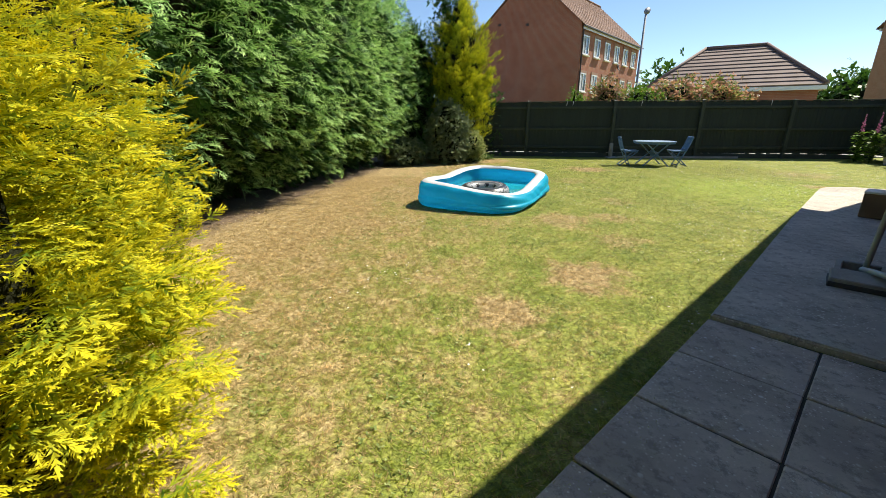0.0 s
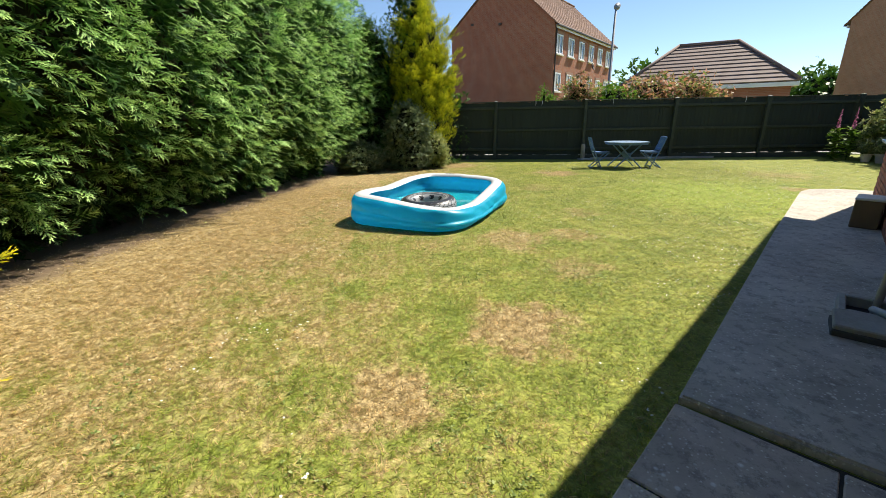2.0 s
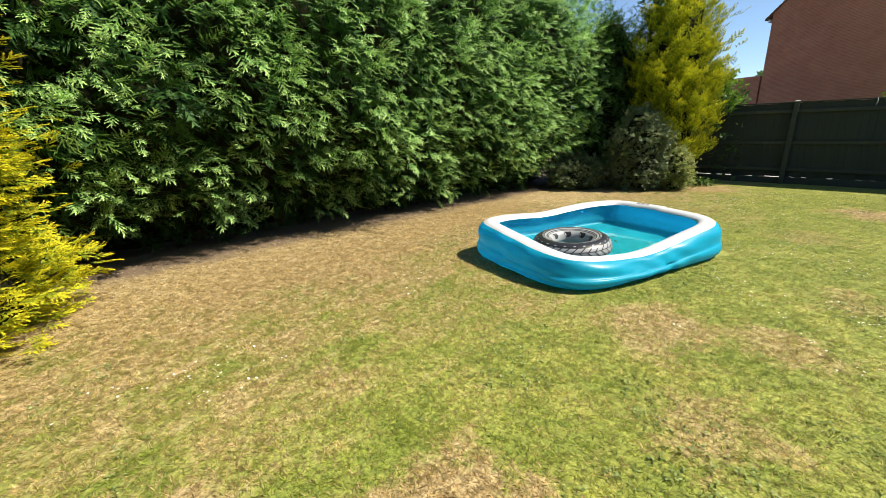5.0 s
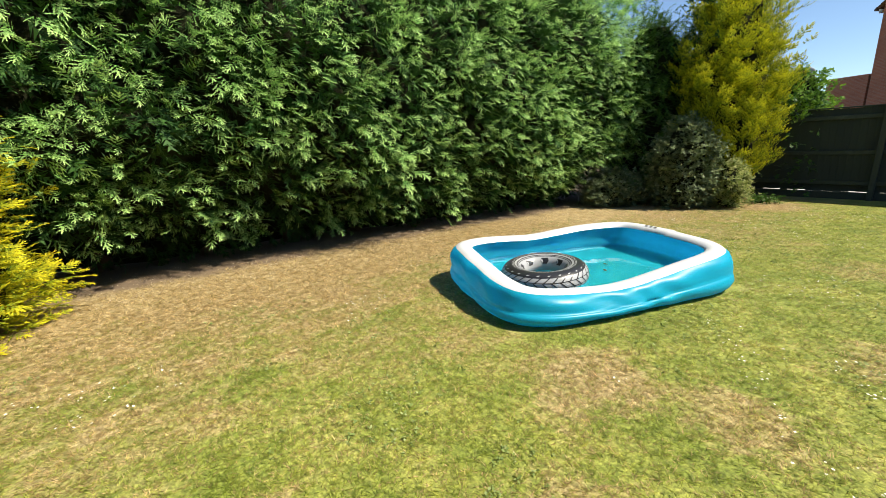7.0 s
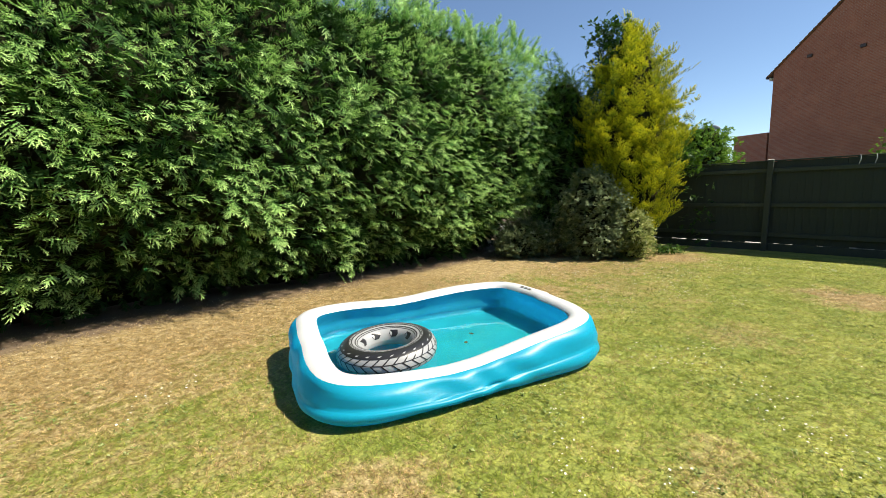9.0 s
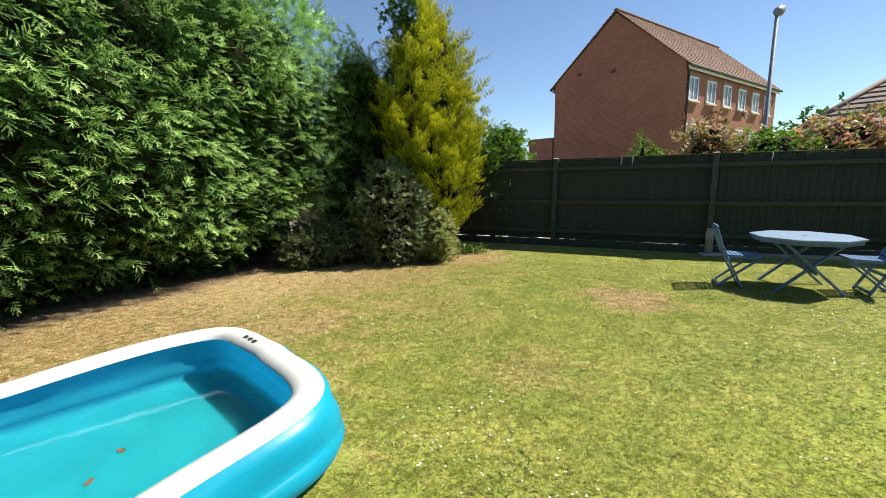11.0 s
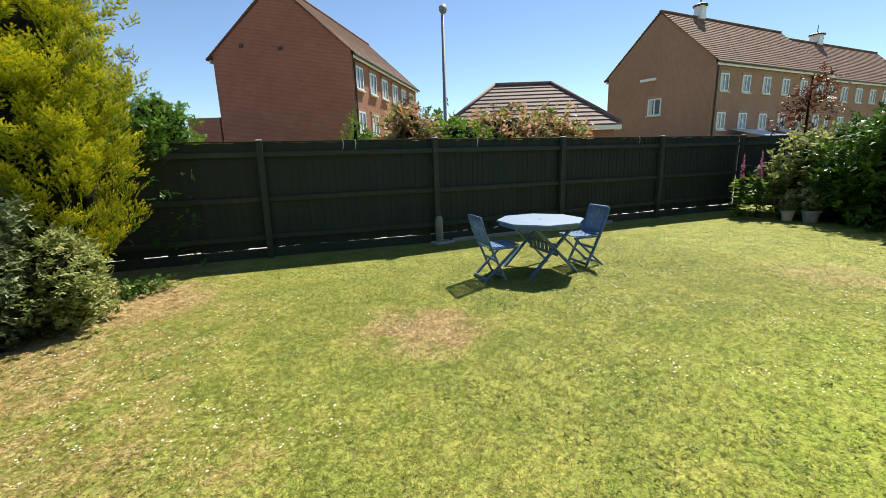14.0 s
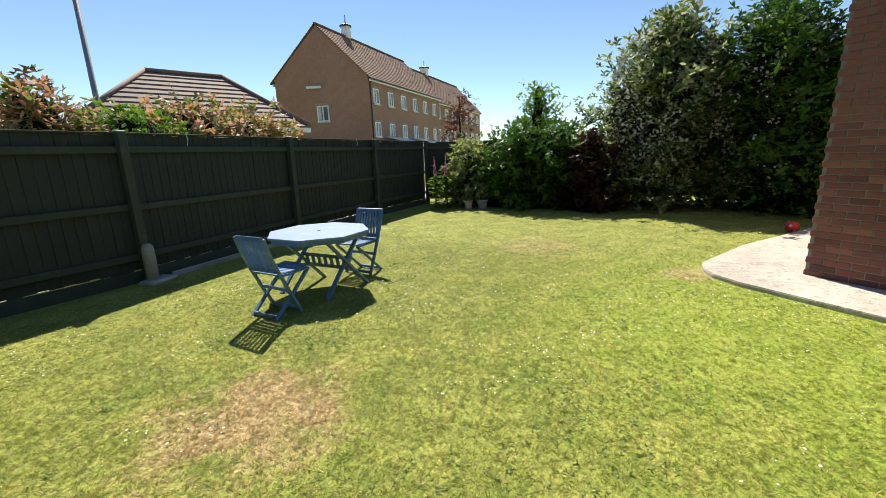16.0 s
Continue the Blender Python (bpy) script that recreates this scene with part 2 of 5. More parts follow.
def petal_head(n=5):
    v, f, tip = [(0, 0, 0.05)], [], [1]
    for i in range(n):
        a, b = i * math.tau / n, (i + 0.8) * math.tau / n
        v += [(math.cos(a), math.sin(a), 0), (math.cos(b), math.sin(b), 0)]
        f.append((0, 2 * i + 1, 2 * i + 2))
        tip += [0, 0]
    return np.array(v, float), np.array(f), np.array(tip, float)


def unit(a):
    return a / np.maximum(np.linalg.norm(a, axis=1, keepdims=True), 1e-9)


def scatter(name, where, way, size, template, material, parent=None, roll=None, extra=None, inner=None):
    """One mesh of many leaves: template set at each place, pointing along way, with its own size."""
    tv, tf, tt = template
    n = len(where)
    x = unit(way)
    up = np.tile((0.0, 0.0, 1.0), (n, 1)) + rng.normal(0, 0.25 if roll is None else roll, (n, 3))
    y = unit(np.cross(up, x))
    z = np.cross(x, y)
    s = np.asarray(size).reshape(-1, 1, 1)
    loc = tv[None, :, :] * s
    v = where[:, None, :] + loc[:, :, :1] * x[:, None, :] + loc[:, :, 1:2] * y[:, None, :] + loc[:, :, 2:] * z[:, None, :]
    v = v.reshape(-1, 3)
    f = (tf[None] + (np.arange(n) * len(tv))[:, None, None]).reshape(-1, 3)
    tip = np.tile(tt, n)
    if extra is not None:
        ev, ef = extra
        f = np.vstack([f, ef + len(v)])
        v = np.vstack([v, ev])
        tip = np.concatenate([tip, np.zeros(len(ev))])
    me = bpy.data.meshes.new(name)
    me.vertices.add(len(v))
    me.vertices.foreach_set("co", v.ravel())
    me.loops.add(len(f) * 3)
    me.loops.foreach_set("vertex_index", f.ravel().astype(np.int32))
    me.polygons.add(len(f))
    me.polygons.foreach_set("loop_start", np.arange(0, len(f) * 3, 3, dtype=np.int32))
    at = me.attributes.new("tip", "FLOAT", "POINT")
    at.data.foreach_set("value", tip.astype(np.float32))
    me.update(calc_edges=True)
    me.materials.append(material)
    if inner:
        me.materials.append(inner)
        slot = np.zeros(len(f), np.int32)
        slot[n * len(tf):] = 1
        me.polygons.foreach_set("material_index", slot)
    ob = new(name, me)
    ob.parent = parent
    return ob


def lumps(p, scale, seed):
    """Cheap smooth noise of points, about -1 to 1."""
    r = np.random.default_rng(seed)
    out = np.zeros(len(p))
    for k in range(5):
        w = r.normal(0, 1, 3)
        w *= (1 + 0.5 * k) / scale / np.linalg.norm(w) * 2.2
        out += np.sin(p @ w + r.uniform(0, 6.3)) / (1 + 0.35 * k)
    return out / 2.2


def grid_faces(nu, nv, wrap):
    f = []
    for i in range(nu - 1):
        for j in range(nv if wrap else nv - 1):
            a, b, c, d = i * nv + j, i * nv + (j + 1) % nv, (i + 1) * nv + (j + 1) % nv, (i + 1) * nv + j
            f += [(a, b, c), (a, c, d)]
    return np.array(f)


def clumps(anchor, way, per, size, r, loose=1.0, fan=0.55, fine=1.0):
    """Sprays gathered into boughs: per sprays round each anchor, fanned about its way."""
    n = len(anchor)
    k = np.repeat(np.arange(n), per)
    s = np.repeat(size, per)[:, None]
    w = unit(way)[k]
    p = anchor[k] + r.normal(0, 1, (n * per, 3)) * s * 0.62 * loose + w * (r.uniform(-1.3, 0.55, (n * per, 1)) * s)
    return p, w + r.normal(0, fan, w.shape), s[:, 0] * r.uniform(0.65, 1.3, n * per) * fine


def crown(name, centre, radius, n, size, template, material, parent, rise=0.3, jitter=0.14, seed=3, core=0.8, lump=0.7, squash=1.0, low=0.0, spread=0.25, per=14, poke=0.5, loose=1.0, fan=0.5, fine=1.0):
    """Foliage round an upright axis. radius(h) gives its reach at height h (0 to 1 of centre[2] to its top)."""
    z0, z1 = centre[2], centre[3]
    r = np.random.default_rng(seed)
    most = max(radius(t / 20) for t in range(21))

    def reach(a, h):
        p = np.stack([np.cos(a), np.sin(a), h * (z1 - z0) / most * 0.8], 1)
        return np.array([radius(t) for t in h]) * (1 + jitter * lumps(p, lump, seed) + jitter * 0.5 * lumps(p, lump * 0.35, seed + 1))

    nb = max(12, n // per)
    hh = r.uniform(0, 1, nb * 4)
    keep = r.uniform(0, 1, nb * 4) < np.array([radius(t) for t in hh]) / most + 0.1
    hh = hh[keep][:nb]
    nb = len(hh)
    aa = r.uniform(0, math.tau, nb)
    bs = size * r.uniform(0.75, 1.3, nb)
    q = np.maximum(reach(aa, hh) - size * 0.35 + poke * size * np.clip(r.normal(0, 1, nb), -2.2, 1.6), 0.02)
    out = np.stack([np.cos(aa), np.sin(aa) * squash, np.zeros(nb)], 1)
    pts = np.stack([centre[0] + q * np.cos(aa), centre[1] + q * squash * np.sin(aa), z0 + hh * (z1 - z0)], 1)
    way = out + r.normal(0, spread, out.shape) + np.stack([np.zeros(nb)] * 2 + [rise + 3.2 * np.maximum(0, hh - 0.75)], 1)
    p, w, sz = clumps(pts, way, per, bs, r, loose, fan, fine)
    p[:, 2] = np.maximum(p[:, 2], low)
    # Closed core behind the sprays; its dark colour stands for shade in the gaps.
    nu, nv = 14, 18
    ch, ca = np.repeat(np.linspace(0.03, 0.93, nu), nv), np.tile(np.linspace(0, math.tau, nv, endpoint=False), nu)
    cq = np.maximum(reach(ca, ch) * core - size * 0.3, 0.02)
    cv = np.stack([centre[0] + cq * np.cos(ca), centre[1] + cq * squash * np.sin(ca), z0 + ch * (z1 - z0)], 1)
    return scatter(name, p, w, sz, template, material, parent, extra=(cv, grid_faces(nu, nv, True)), inner=M_TWIG_SHADE)


def trunk(name, foot, top, r0, r1, material, parent, limbs=6, seed=5):
    r = random.Random(seed)
    bm = bmesh.new()
    a, b = Vector(foot), Vector(top)
    pts = [a.lerp(b, i / 6) + Vector((r.uniform(-0.03, 0.03), r.uniform(-0.03, 0.03), 0)) * (i > 0) for i in range(7)]
    tube(bm, pts, [r0 * 1.35] + [r0 + (r1 - r0) * i / 6 for i in range(1, 7)], 9)
    for i in range(limbs):
        s = 0.2 + 0.7 * i / limbs
        p = a.lerp(b, s)
        ang = i * 2.4 + r.uniform(-0.4, 0.4)
        ln = (b - a).length * 0.15 * (1.2 - s)
        q = p + Vector((math.cos(ang) * ln, math.sin(ang) * ln, ln * 0.7))
        tube(bm, [p, p.lerp(q, 0.5) + Vector((0, 0, -0.04)), q], [r0 * 0.45 * (1 - s * 0.6), r0 * 0.3 * (1 - s * 0.6), r0 * 0.1], 6)
    return part(name, bm, material, parent, smooth=True)

# ---- materials ----
def lawn_mat(name, blades):
    m = Mat(name)
    if blades:
        k = m.island()
        c = lawn_colour(m, k)
        k2 = m.math("FRACT", m.math("MULTIPLY", k, 37.0))
        c = m.mix(m.math("POWER", k2, 1.9), m.mix(1.0, c, (0.82, 0.85, 0.78), "MULTIPLY"), m.mix(1.0, c, (1.8, 1.78, 1.95), "MULTIPLY"))
        m.set(Base_Color=c, Roughness=0.55)
        m.b.inputs["Specular IOR Level"].default_value = 0.3
        tr = m.node("BsdfTranslucent")
        m.put(tr.inputs["Color"], c)
        mx = m.node("MixShader")
        m.put(mx.inputs[0], 0.55)
        m.put(mx.inputs[1], m.b.outputs[0])
        m.put(mx.inputs[2], tr.outputs[0])
        m.put(m.out.inputs["Surface"], mx.outputs[0])
    else:
        c = lawn_colour(m)
        c = m.mix(m.span(m.noise(55, 6, 0.75), 0.38, 0.62, 0.0, 1.0), c, m.mix(1.0, c, (0.5, 0.49, 0.44), "MULTIPLY"))
        sx = m.node("SeparateXYZ")
        m.put(sx.inputs[0], m.coords())
        rel = m.math("ADD", sx.outputs[0], m.math("MULTIPLY", sx.outputs[1], -0.13))
        rel = m.math("ADD", rel, m.math("MULTIPLY", m.noise(3.0, 4), 0.5))
        c = m.mix(m.span(rel, -3.65, -3.15, 1.0, 0.0), c, m.mix(m.noise(28, 5), (0.075, 0.05, 0.03), (0.2, 0.14, 0.09)))
        m.set(Base_Color=c, Roughness=0.95)
        m.bump(m.noise(90, 5), 0.35, 0.015)
    return m.m


def concrete_mat(name, dark, light, stain):
    m = Mat(name)
    co = m.node("NewGeometry").outputs["Position"]
    c = m.mix(m.span(m.noise(1.6, 6, 0.65, vector=co), 0.35, 0.68), dark, light)
    c = m.mix(m.span(m.noise(0.7, 5, 0.7, vector=co), 0.5, 0.75, 0, 0.7), c, stain)
    speck = m.node("TexVoronoi", Scale=42.0)
    m.put(speck.inputs["Vector"], co)
    few = m.span(m.noise(3.5, 4, 0.7, vector=co), 0.36, 0.54)
    c = m.mix(m.math("MULTIPLY", few, m.span(speck.outputs["Distance"], 0.17, 0.24, 0.95, 0.0)), c, (0.85, 0.83, 0.78))
    c = m.mix(m.span(m.noise(7.0, 6, 0.75, vector=co), 0.52, 0.7, 0, 0.55), c, tuple(x * 0.6 for x in dark))
    c = m.mix(m.span(m.noise(4.0, 5, 0.7, co), 0.6, 0.72, 0, 0.5), c, tuple(min(1, x * 1.35) for x in light))
    c = m.mix(m.math("MULTIPLY", m.rand(), 0.3), c, stain)
    c = m.mix(m.span(m.noise(13, 7, 0.8, vector=co), 0.5, 0.62, 0, 0.6), c, tuple(x * 0.45 for x in dark))
    crust = m.node("TexVoronoi", Scale=16.0)
    m.put(crust.inputs["Vector"], co)
    c = m.mix(m.math("MULTIPLY", m.span(m.noise(2.2, 5, 0.7, vector=co), 0.48, 0.6), m.span(crust.outputs["Distance"], 0.1, 0.24, 0.7, 0.0)), c, tuple(min(0.85, x * 1.6) for x in light))
    g = m.noise(120, 4, vector=co)
    c = m.mix(m.span(g, 0.4, 0.7, 0, 0.3), c, dark)
    m.set(Base_Color=c, Roughness=0.9)
    return m.bump(m.noise(45, 6, 0.7, vector=co), 0.4, 0.006).m


def far_brick(name, a, b, mortar):
    m = Mat(name)
    br = m.node("TexBrick", Scale=1.0)
    m.put(br.inputs["Color1"], (*a, 1))
    m.put(br.inputs["Color2"], (*b, 1))
    m.put(br.inputs["Mortar"], (*mortar, 1))
    br.inputs["Brick Width"].default_value, br.inputs["Row Height"].default_value, br.inputs["Mortar Size"].default_value = 0.235, 0.075, 0.008
    uv = m.node("UVMap")
    m.put(br.inputs["Vector"], uv.outputs["UV"])
    c = m.mix(m.span(m.noise(0.35, 5, 0.6), 0.35, 0.7, 0, 0.4), br.outputs["Color"], tuple(x * 0.7 for x in a))
    c = m.mix(m.span(m.noise(2.2, 4), 0.45, 0.75, 0, 0.3), c, tuple(min(1, x * 1.3) for x in b))
    m.set(Base_Color=c, Roughness=0.9)
    return m.m


def brick_mat(name):
    m = Mat(name)
    c = m.ramp(m.rand(), (0.0, (0.13, 0.05, 0.042)), (0.35, (0.25, 0.085, 0.06)), (0.65, (0.2, 0.072, 0.058)), (1.0, (0.33, 0.125, 0.082)))
    c = m.mix(m.span(m.noise(18, 5, 0.7), 0.45, 0.75, 0, 0.6), c, (0.12, 0.065, 0.055))
    c = m.mix(m.span(m.noise(5, 4), 0.55, 0.8, 0, 0.4), c, (0.4, 0.28, 0.22))
    m.set(Base_Color=c, Roughness=0.9)
    return m.bump(m.noise(80, 5, 0.7), 0.5, 0.004).m


M_LAWN = lawn_mat("lawn_soil", False)
M_BLADE = lawn_mat("grass_blade", True)
M_CLOVER = plain("clover_petal", (0.8, 0.78, 0.7), 0.7, bump=0)
M_LITTER = leafy("leaf_litter", ((0.0, (0.2, 0.13, 0.07)), (0.6, (0.38, 0.28, 0.17)), (1.0, (0.62, 0.54, 0.42))), 0.1, 0.9)
M_CONC = concrete_mat("old_concrete", (0.41, 0.37, 0.325), (0.6, 0.54, 0.475), (0.33, 0.295, 0.26))
M_SLAB = concrete_mat("paving_slab", (0.42, 0.355, 0.31), (0.7, 0.61, 0.53), (0.44, 0.36, 0.315))
M_JOINT = plain("joint_soil", (0.045, 0.04, 0.033), 0.95, vary=0.4)
M_PAVE = plain("outer_pavement", (0.42, 0.4, 0.37), 0.9)
M_BRICK = brick_mat("wall_brick")
M_MORTAR = plain("mortar", (0.25, 0.21, 0.19), 0.95, vary=0.3, bump=0.5)
M_FENCE = painted_wood("fence_green", (0.03, 0.041, 0.031), (0.05, 0.06, 0.046), 0.8)
M_RAIL = painted_wood("rail_green", (0.048, 0.06, 0.044), (0.09, 0.1, 0.075), 0.8)
# Post tops: the sun on them is painted in as a pale colour.
M_POST_LIT = plain("sunlit_post_end", (0.45, 0.42, 0.37), 0.9)
M_SPUR = plain("weathered_concrete", (0.33, 0.32, 0.3), 0.95, vary=0.35, bump=0.5)
M_BLUE = painted_wood("blue_stain", (0.1, 0.21, 0.42), (0.36, 0.47, 0.6), 0.45)
M_TOP = painted_wood("faded_blue_top", (0.21, 0.32, 0.48), (0.34, 0.44, 0.57), 0.45)
# Near-black colour standing for the shade down inside openings.
M_HOLE_SHADE = plain("hole_shade", (0.012, 0.012, 0.013), 0.9, bump=0)


def thin_pvc(name, col, rough, through_it):
    m = Mat(name)
    c = m.mix(m.span(m.noise(2.5, 4), 0.3, 0.7), tuple(x * 0.88 for x in col), col)
    m.set(Base_Color=c, Roughness=rough)
    m.bump(m.noise(11, 3), 0.12, 0.012)
    tr = m.node("BsdfTranslucent")
    m.put(tr.inputs["Color"], c)
    mx = m.node("MixShader")
    m.put(mx.inputs[0], through_it)
    m.put(mx.inputs[1], m.b.outputs[0])
    m.put(mx.inputs[2], tr.outputs[0])
    m.put(m.out.inputs["Surface"], mx.outputs[0])
    return m.m


M_PVC = thin_pvc("blue_pvc", (0.0, 0.58, 0.87), 0.36, 0.5)
M_PVCIN = thin_pvc("turquoise_liner", (0.03, 0.7, 1.0), 0.3, 0.75)
M_RIM = plain("white_pvc", (0.6, 0.615, 0.63), 0.35, vary=0.08, bump=0.05)
M_GREYPVC = plain("grey_pvc", (0.4, 0.41, 0.43), 0.3, vary=0.08, bump=0.05)
M_SILVER = plain("silver_print", (0.36, 0.37, 0.38), 0.3, vary=0.06, bump=0.05)
M_BLACKPVC = plain("black_print", (0.02, 0.02, 0.022), 0.32, bump=0.05)
M_PIPE = plain("grey_pipe", (0.3, 0.31, 0.32), 0.4)
M_HOSE = plain("pale_blue_pipe", (0.4, 0.45, 0.5), 0.45)
M_GULLY = plain("dark_gully", (0.06, 0.06, 0.06), 0.8, vary=0.4)
M_CARD = plain("brown_box", (0.2, 0.13, 0.075), 0.85)
M_WHITE = plain("white_upvc", (0.78, 0.79, 0.8), 0.35, vary=0.04, bump=0.05)
M_PALEBLUE = plain("pale_sill", (0.62, 0.67, 0.72), 0.4, vary=0.06)
M_STEEL = plain("galvanised", (0.19, 0.215, 0.25), 0.6, 0.0)
M_LAMPGLASS = plain("lamp_bowl", (0.6, 0.55, 0.4), 0.25, bump=0)
M_RED = plain("red_ball", (0.6, 0.03, 0.04), 0.4)
M_POT = plain("grey_pot", (0.3, 0.31, 0.34), 0.7)
M_CREAM = plain("cream_pot", (0.6, 0.56, 0.48), 0.7)
# Inner twigs, coloured near-black so the crowns' inner shade is painted in.
M_TWIG_SHADE = plain("shaded_inner_twigs", (0.02, 0.022, 0.011), 0.95, vary=0.5, bump=0.8, depth=0.03, spec=0.05)
M_BARK = plain("bark", (0.12, 0.085, 0.055), 0.95, vary=0.4, bump=0.8, depth=0.02)
M_HOUSE1 = far_brick("red_brick_far", (0.31, 0.105, 0.06), (0.37, 0.14, 0.08), (0.36, 0.24, 0.18))
M_HOUSE2 = far_brick("brown_brick_far", (0.32, 0.165, 0.11), (0.38, 0.2, 0.135), (0.36, 0.27, 0.21))
M_ROOF = plain("brown_roof_tile", (0.19, 0.105, 0.075), 0.85, vary=0.25, scale=6)
M_GROOF = plain("grey_brown_tile", (0.17, 0.12, 0.108), 0.8, vary=0.2, scale=8)
M_GUTTER = plain("dark_gutter", (0.05, 0.035, 0.03), 0.5)
M_RENDER = plain("soffit", (0.6, 0.58, 0.53), 0.8)
M_CURTAIN = plain("pale_curtain", (0.5, 0.52, 0.54), 0.8)
gl = Mat("window_glass")
gl.set(Base_Color=(0.10, 0.13, 0.16, 1), Roughness=0.06, Metallic=0.0)
gl.b.inputs["Specular IOR Level"].default_value = 1.0
M_GLASS = gl.m
wt = Mat("pool_water")
wt.set(Base_Color=(0.72, 0.91, 1.0, 1), Roughness=0.03, IOR=1.33)
wt.b.inputs["Transmission Weight"].default_value = 1.0
wt.bump(wt.noise(7, 2), 0.12, 0.02)
M_WATER = wt.m

M_HEDGE = leafy("hedge_green", ((0.0, (0.04, 0.14, 0.028)), (0.5, (0.115, 0.3, 0.06)), (1.0, (0.26, 0.52, 0.13))), 0.26, 0.42, (0.6, 0.86, 0.3))
# Hedge green darkened: shade between the boughs is put into the leaf colour.
M_INNER_SHADE = leafy("hedge_inner_shaded_green", ((0.0, (0.02, 0.06, 0.015)), (1.0, (0.06, 0.14, 0.03))), 0.1, 0.6)
M_GOLD = leafy("golden_conifer", ((0.0, (0.07, 0.15, 0.02)), (0.45, (0.2, 0.29, 0.025)), (1.0, (0.42, 0.45, 0.025))), 0.3, 0.5, (0.88, 0.76, 0.04))
M_GOLD2 = leafy("gold_green_conifer", ((0.0, (0.05, 0.115, 0.013)), (0.5, (0.13, 0.215, 0.02)), (1.0, (0.29, 0.36, 0.025))), 0.22, 0.5, (0.84, 0.78, 0.045))
M_IVY = leafy("dark_ivy", ((0.0, (0.03, 0.08, 0.018)), (1.0, (0.08, 0.17, 0.03))), 0.2, 0.4)
M_BRIGHT = leafy("bright_leaf", ((0.0, (0.1, 0.22, 0.02)), (1.0, (0.22, 0.36, 0.05))), 0.35, 0.45)
M_SILVERLEAF = leafy("grey_leaf", ((0.0, (0.11, 0.155, 0.07)), (0.7, (0.23, 0.285, 0.14)), (1.0, (0.46, 0.5, 0.31))), 0.25, 0.5)
M_SHRUB = leafy("shrub_green", ((0.0, (0.035, 0.09, 0.015)), (0.6, (0.075, 0.17, 0.025)), (1.0, (0.15, 0.25, 0.05))), 0.25, 0.4)
M_VARIEG = leafy("variegated_leaf", ((0.0, (0.15, 0.22, 0.06)), (0.5, (0.36, 0.4, 0.13)), (1.0, (0.62, 0.6, 0.3))), 0.35, 0.5)
M_CREAMLEAF = leafy("cream_green_leaf", ((0.0, (0.06, 0.11, 0.03)), (0.55, (0.16, 0.22, 0.065)), (1.0, (0.55, 0.56, 0.34))), 0.45, 0.5)
M_WEED = leafy("lawn_weed", ((0.0, (0.14, 0.2, 0.055)), (0.6, (0.26, 0.33, 0.1)), (1.0, (0.44, 0.48, 0.22))), 0.3, 0.6)
M_PHOT = leafy("red_tipped_leaf", ((0.0, (0.14, 0.22, 0.05)), (0.35, (0.3, 0.34, 0.1)), (0.6, (0.55, 0.28, 0.14)), (1.0, (0.72, 0.42, 0.32))), 0.35, 0.4)
M_COPPER = leafy("copper_leaf", ((0.0, (0.1, 0.035, 0.025)), (1.0, (0.28, 0.1, 0.055))), 0.25, 0.45)
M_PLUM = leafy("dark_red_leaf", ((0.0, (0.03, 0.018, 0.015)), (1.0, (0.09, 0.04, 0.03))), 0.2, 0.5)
M_BLOOM = leafy("white_blossom", ((0.0, (0.6, 0.6, 0.48)), (1.0, (0.85, 0.84, 0.76))), 0.2, 0.7)
M_PINK = leafy("pink_bell", ((0.0, (0.5, 0.12, 0.3)), (1.0, (0.75, 0.3, 0.5))), 0.3, 0.6)
FROND, FINE, LEAVES, LEAVES2, BLOOM = frond(7, 0.4, 0.16, 0.68), frond(9, 0.34, 0.1), leaf_spray(), leaf_spray(7, 0.22, 4), petal_head()

# ---- ground ----
bm = bmesh.new()
bmesh.ops.create_grid(bm, x_segments=2, y_segments=2, size=900)
part("ground", bm, M_LAWN)
tagged(bpy.data.objects["ground"], "mown lawn, parched to straw beside the hedge", "lawn", kind="structure")

HOUSE = Matrix.Translation((1.8, 2.26, 0)) @ pose(0, 0, 0, 0, 0, 46.66)
HINV = HOUSE.inverted()
POOL = pose(0.53, 6.9, 0, 0, 0, 65.0)
PL, PW = 1.24, 0.83


def pool_edge(n):
    """Rounded oblong: points and outward normals, evenly spaced."""
    pts = []
    for k in range(n):
        a = math.tau * k / n
        c, s = math.cos(a), math.sin(a)
        e = 5.0
        r = (abs(c / PL) ** e + abs(s / PW) ** e) ** (-1 / e)
        pts.append((r * c, r * s))
    p = np.array(pts)
    t = np.roll(p, -1, 0) - np.roll(p, 1, 0)
    nrm = unit(np.stack([t[:, 1], -t[:, 0], np.zeros(n)], 1))[:, :2]
    return p, nrm


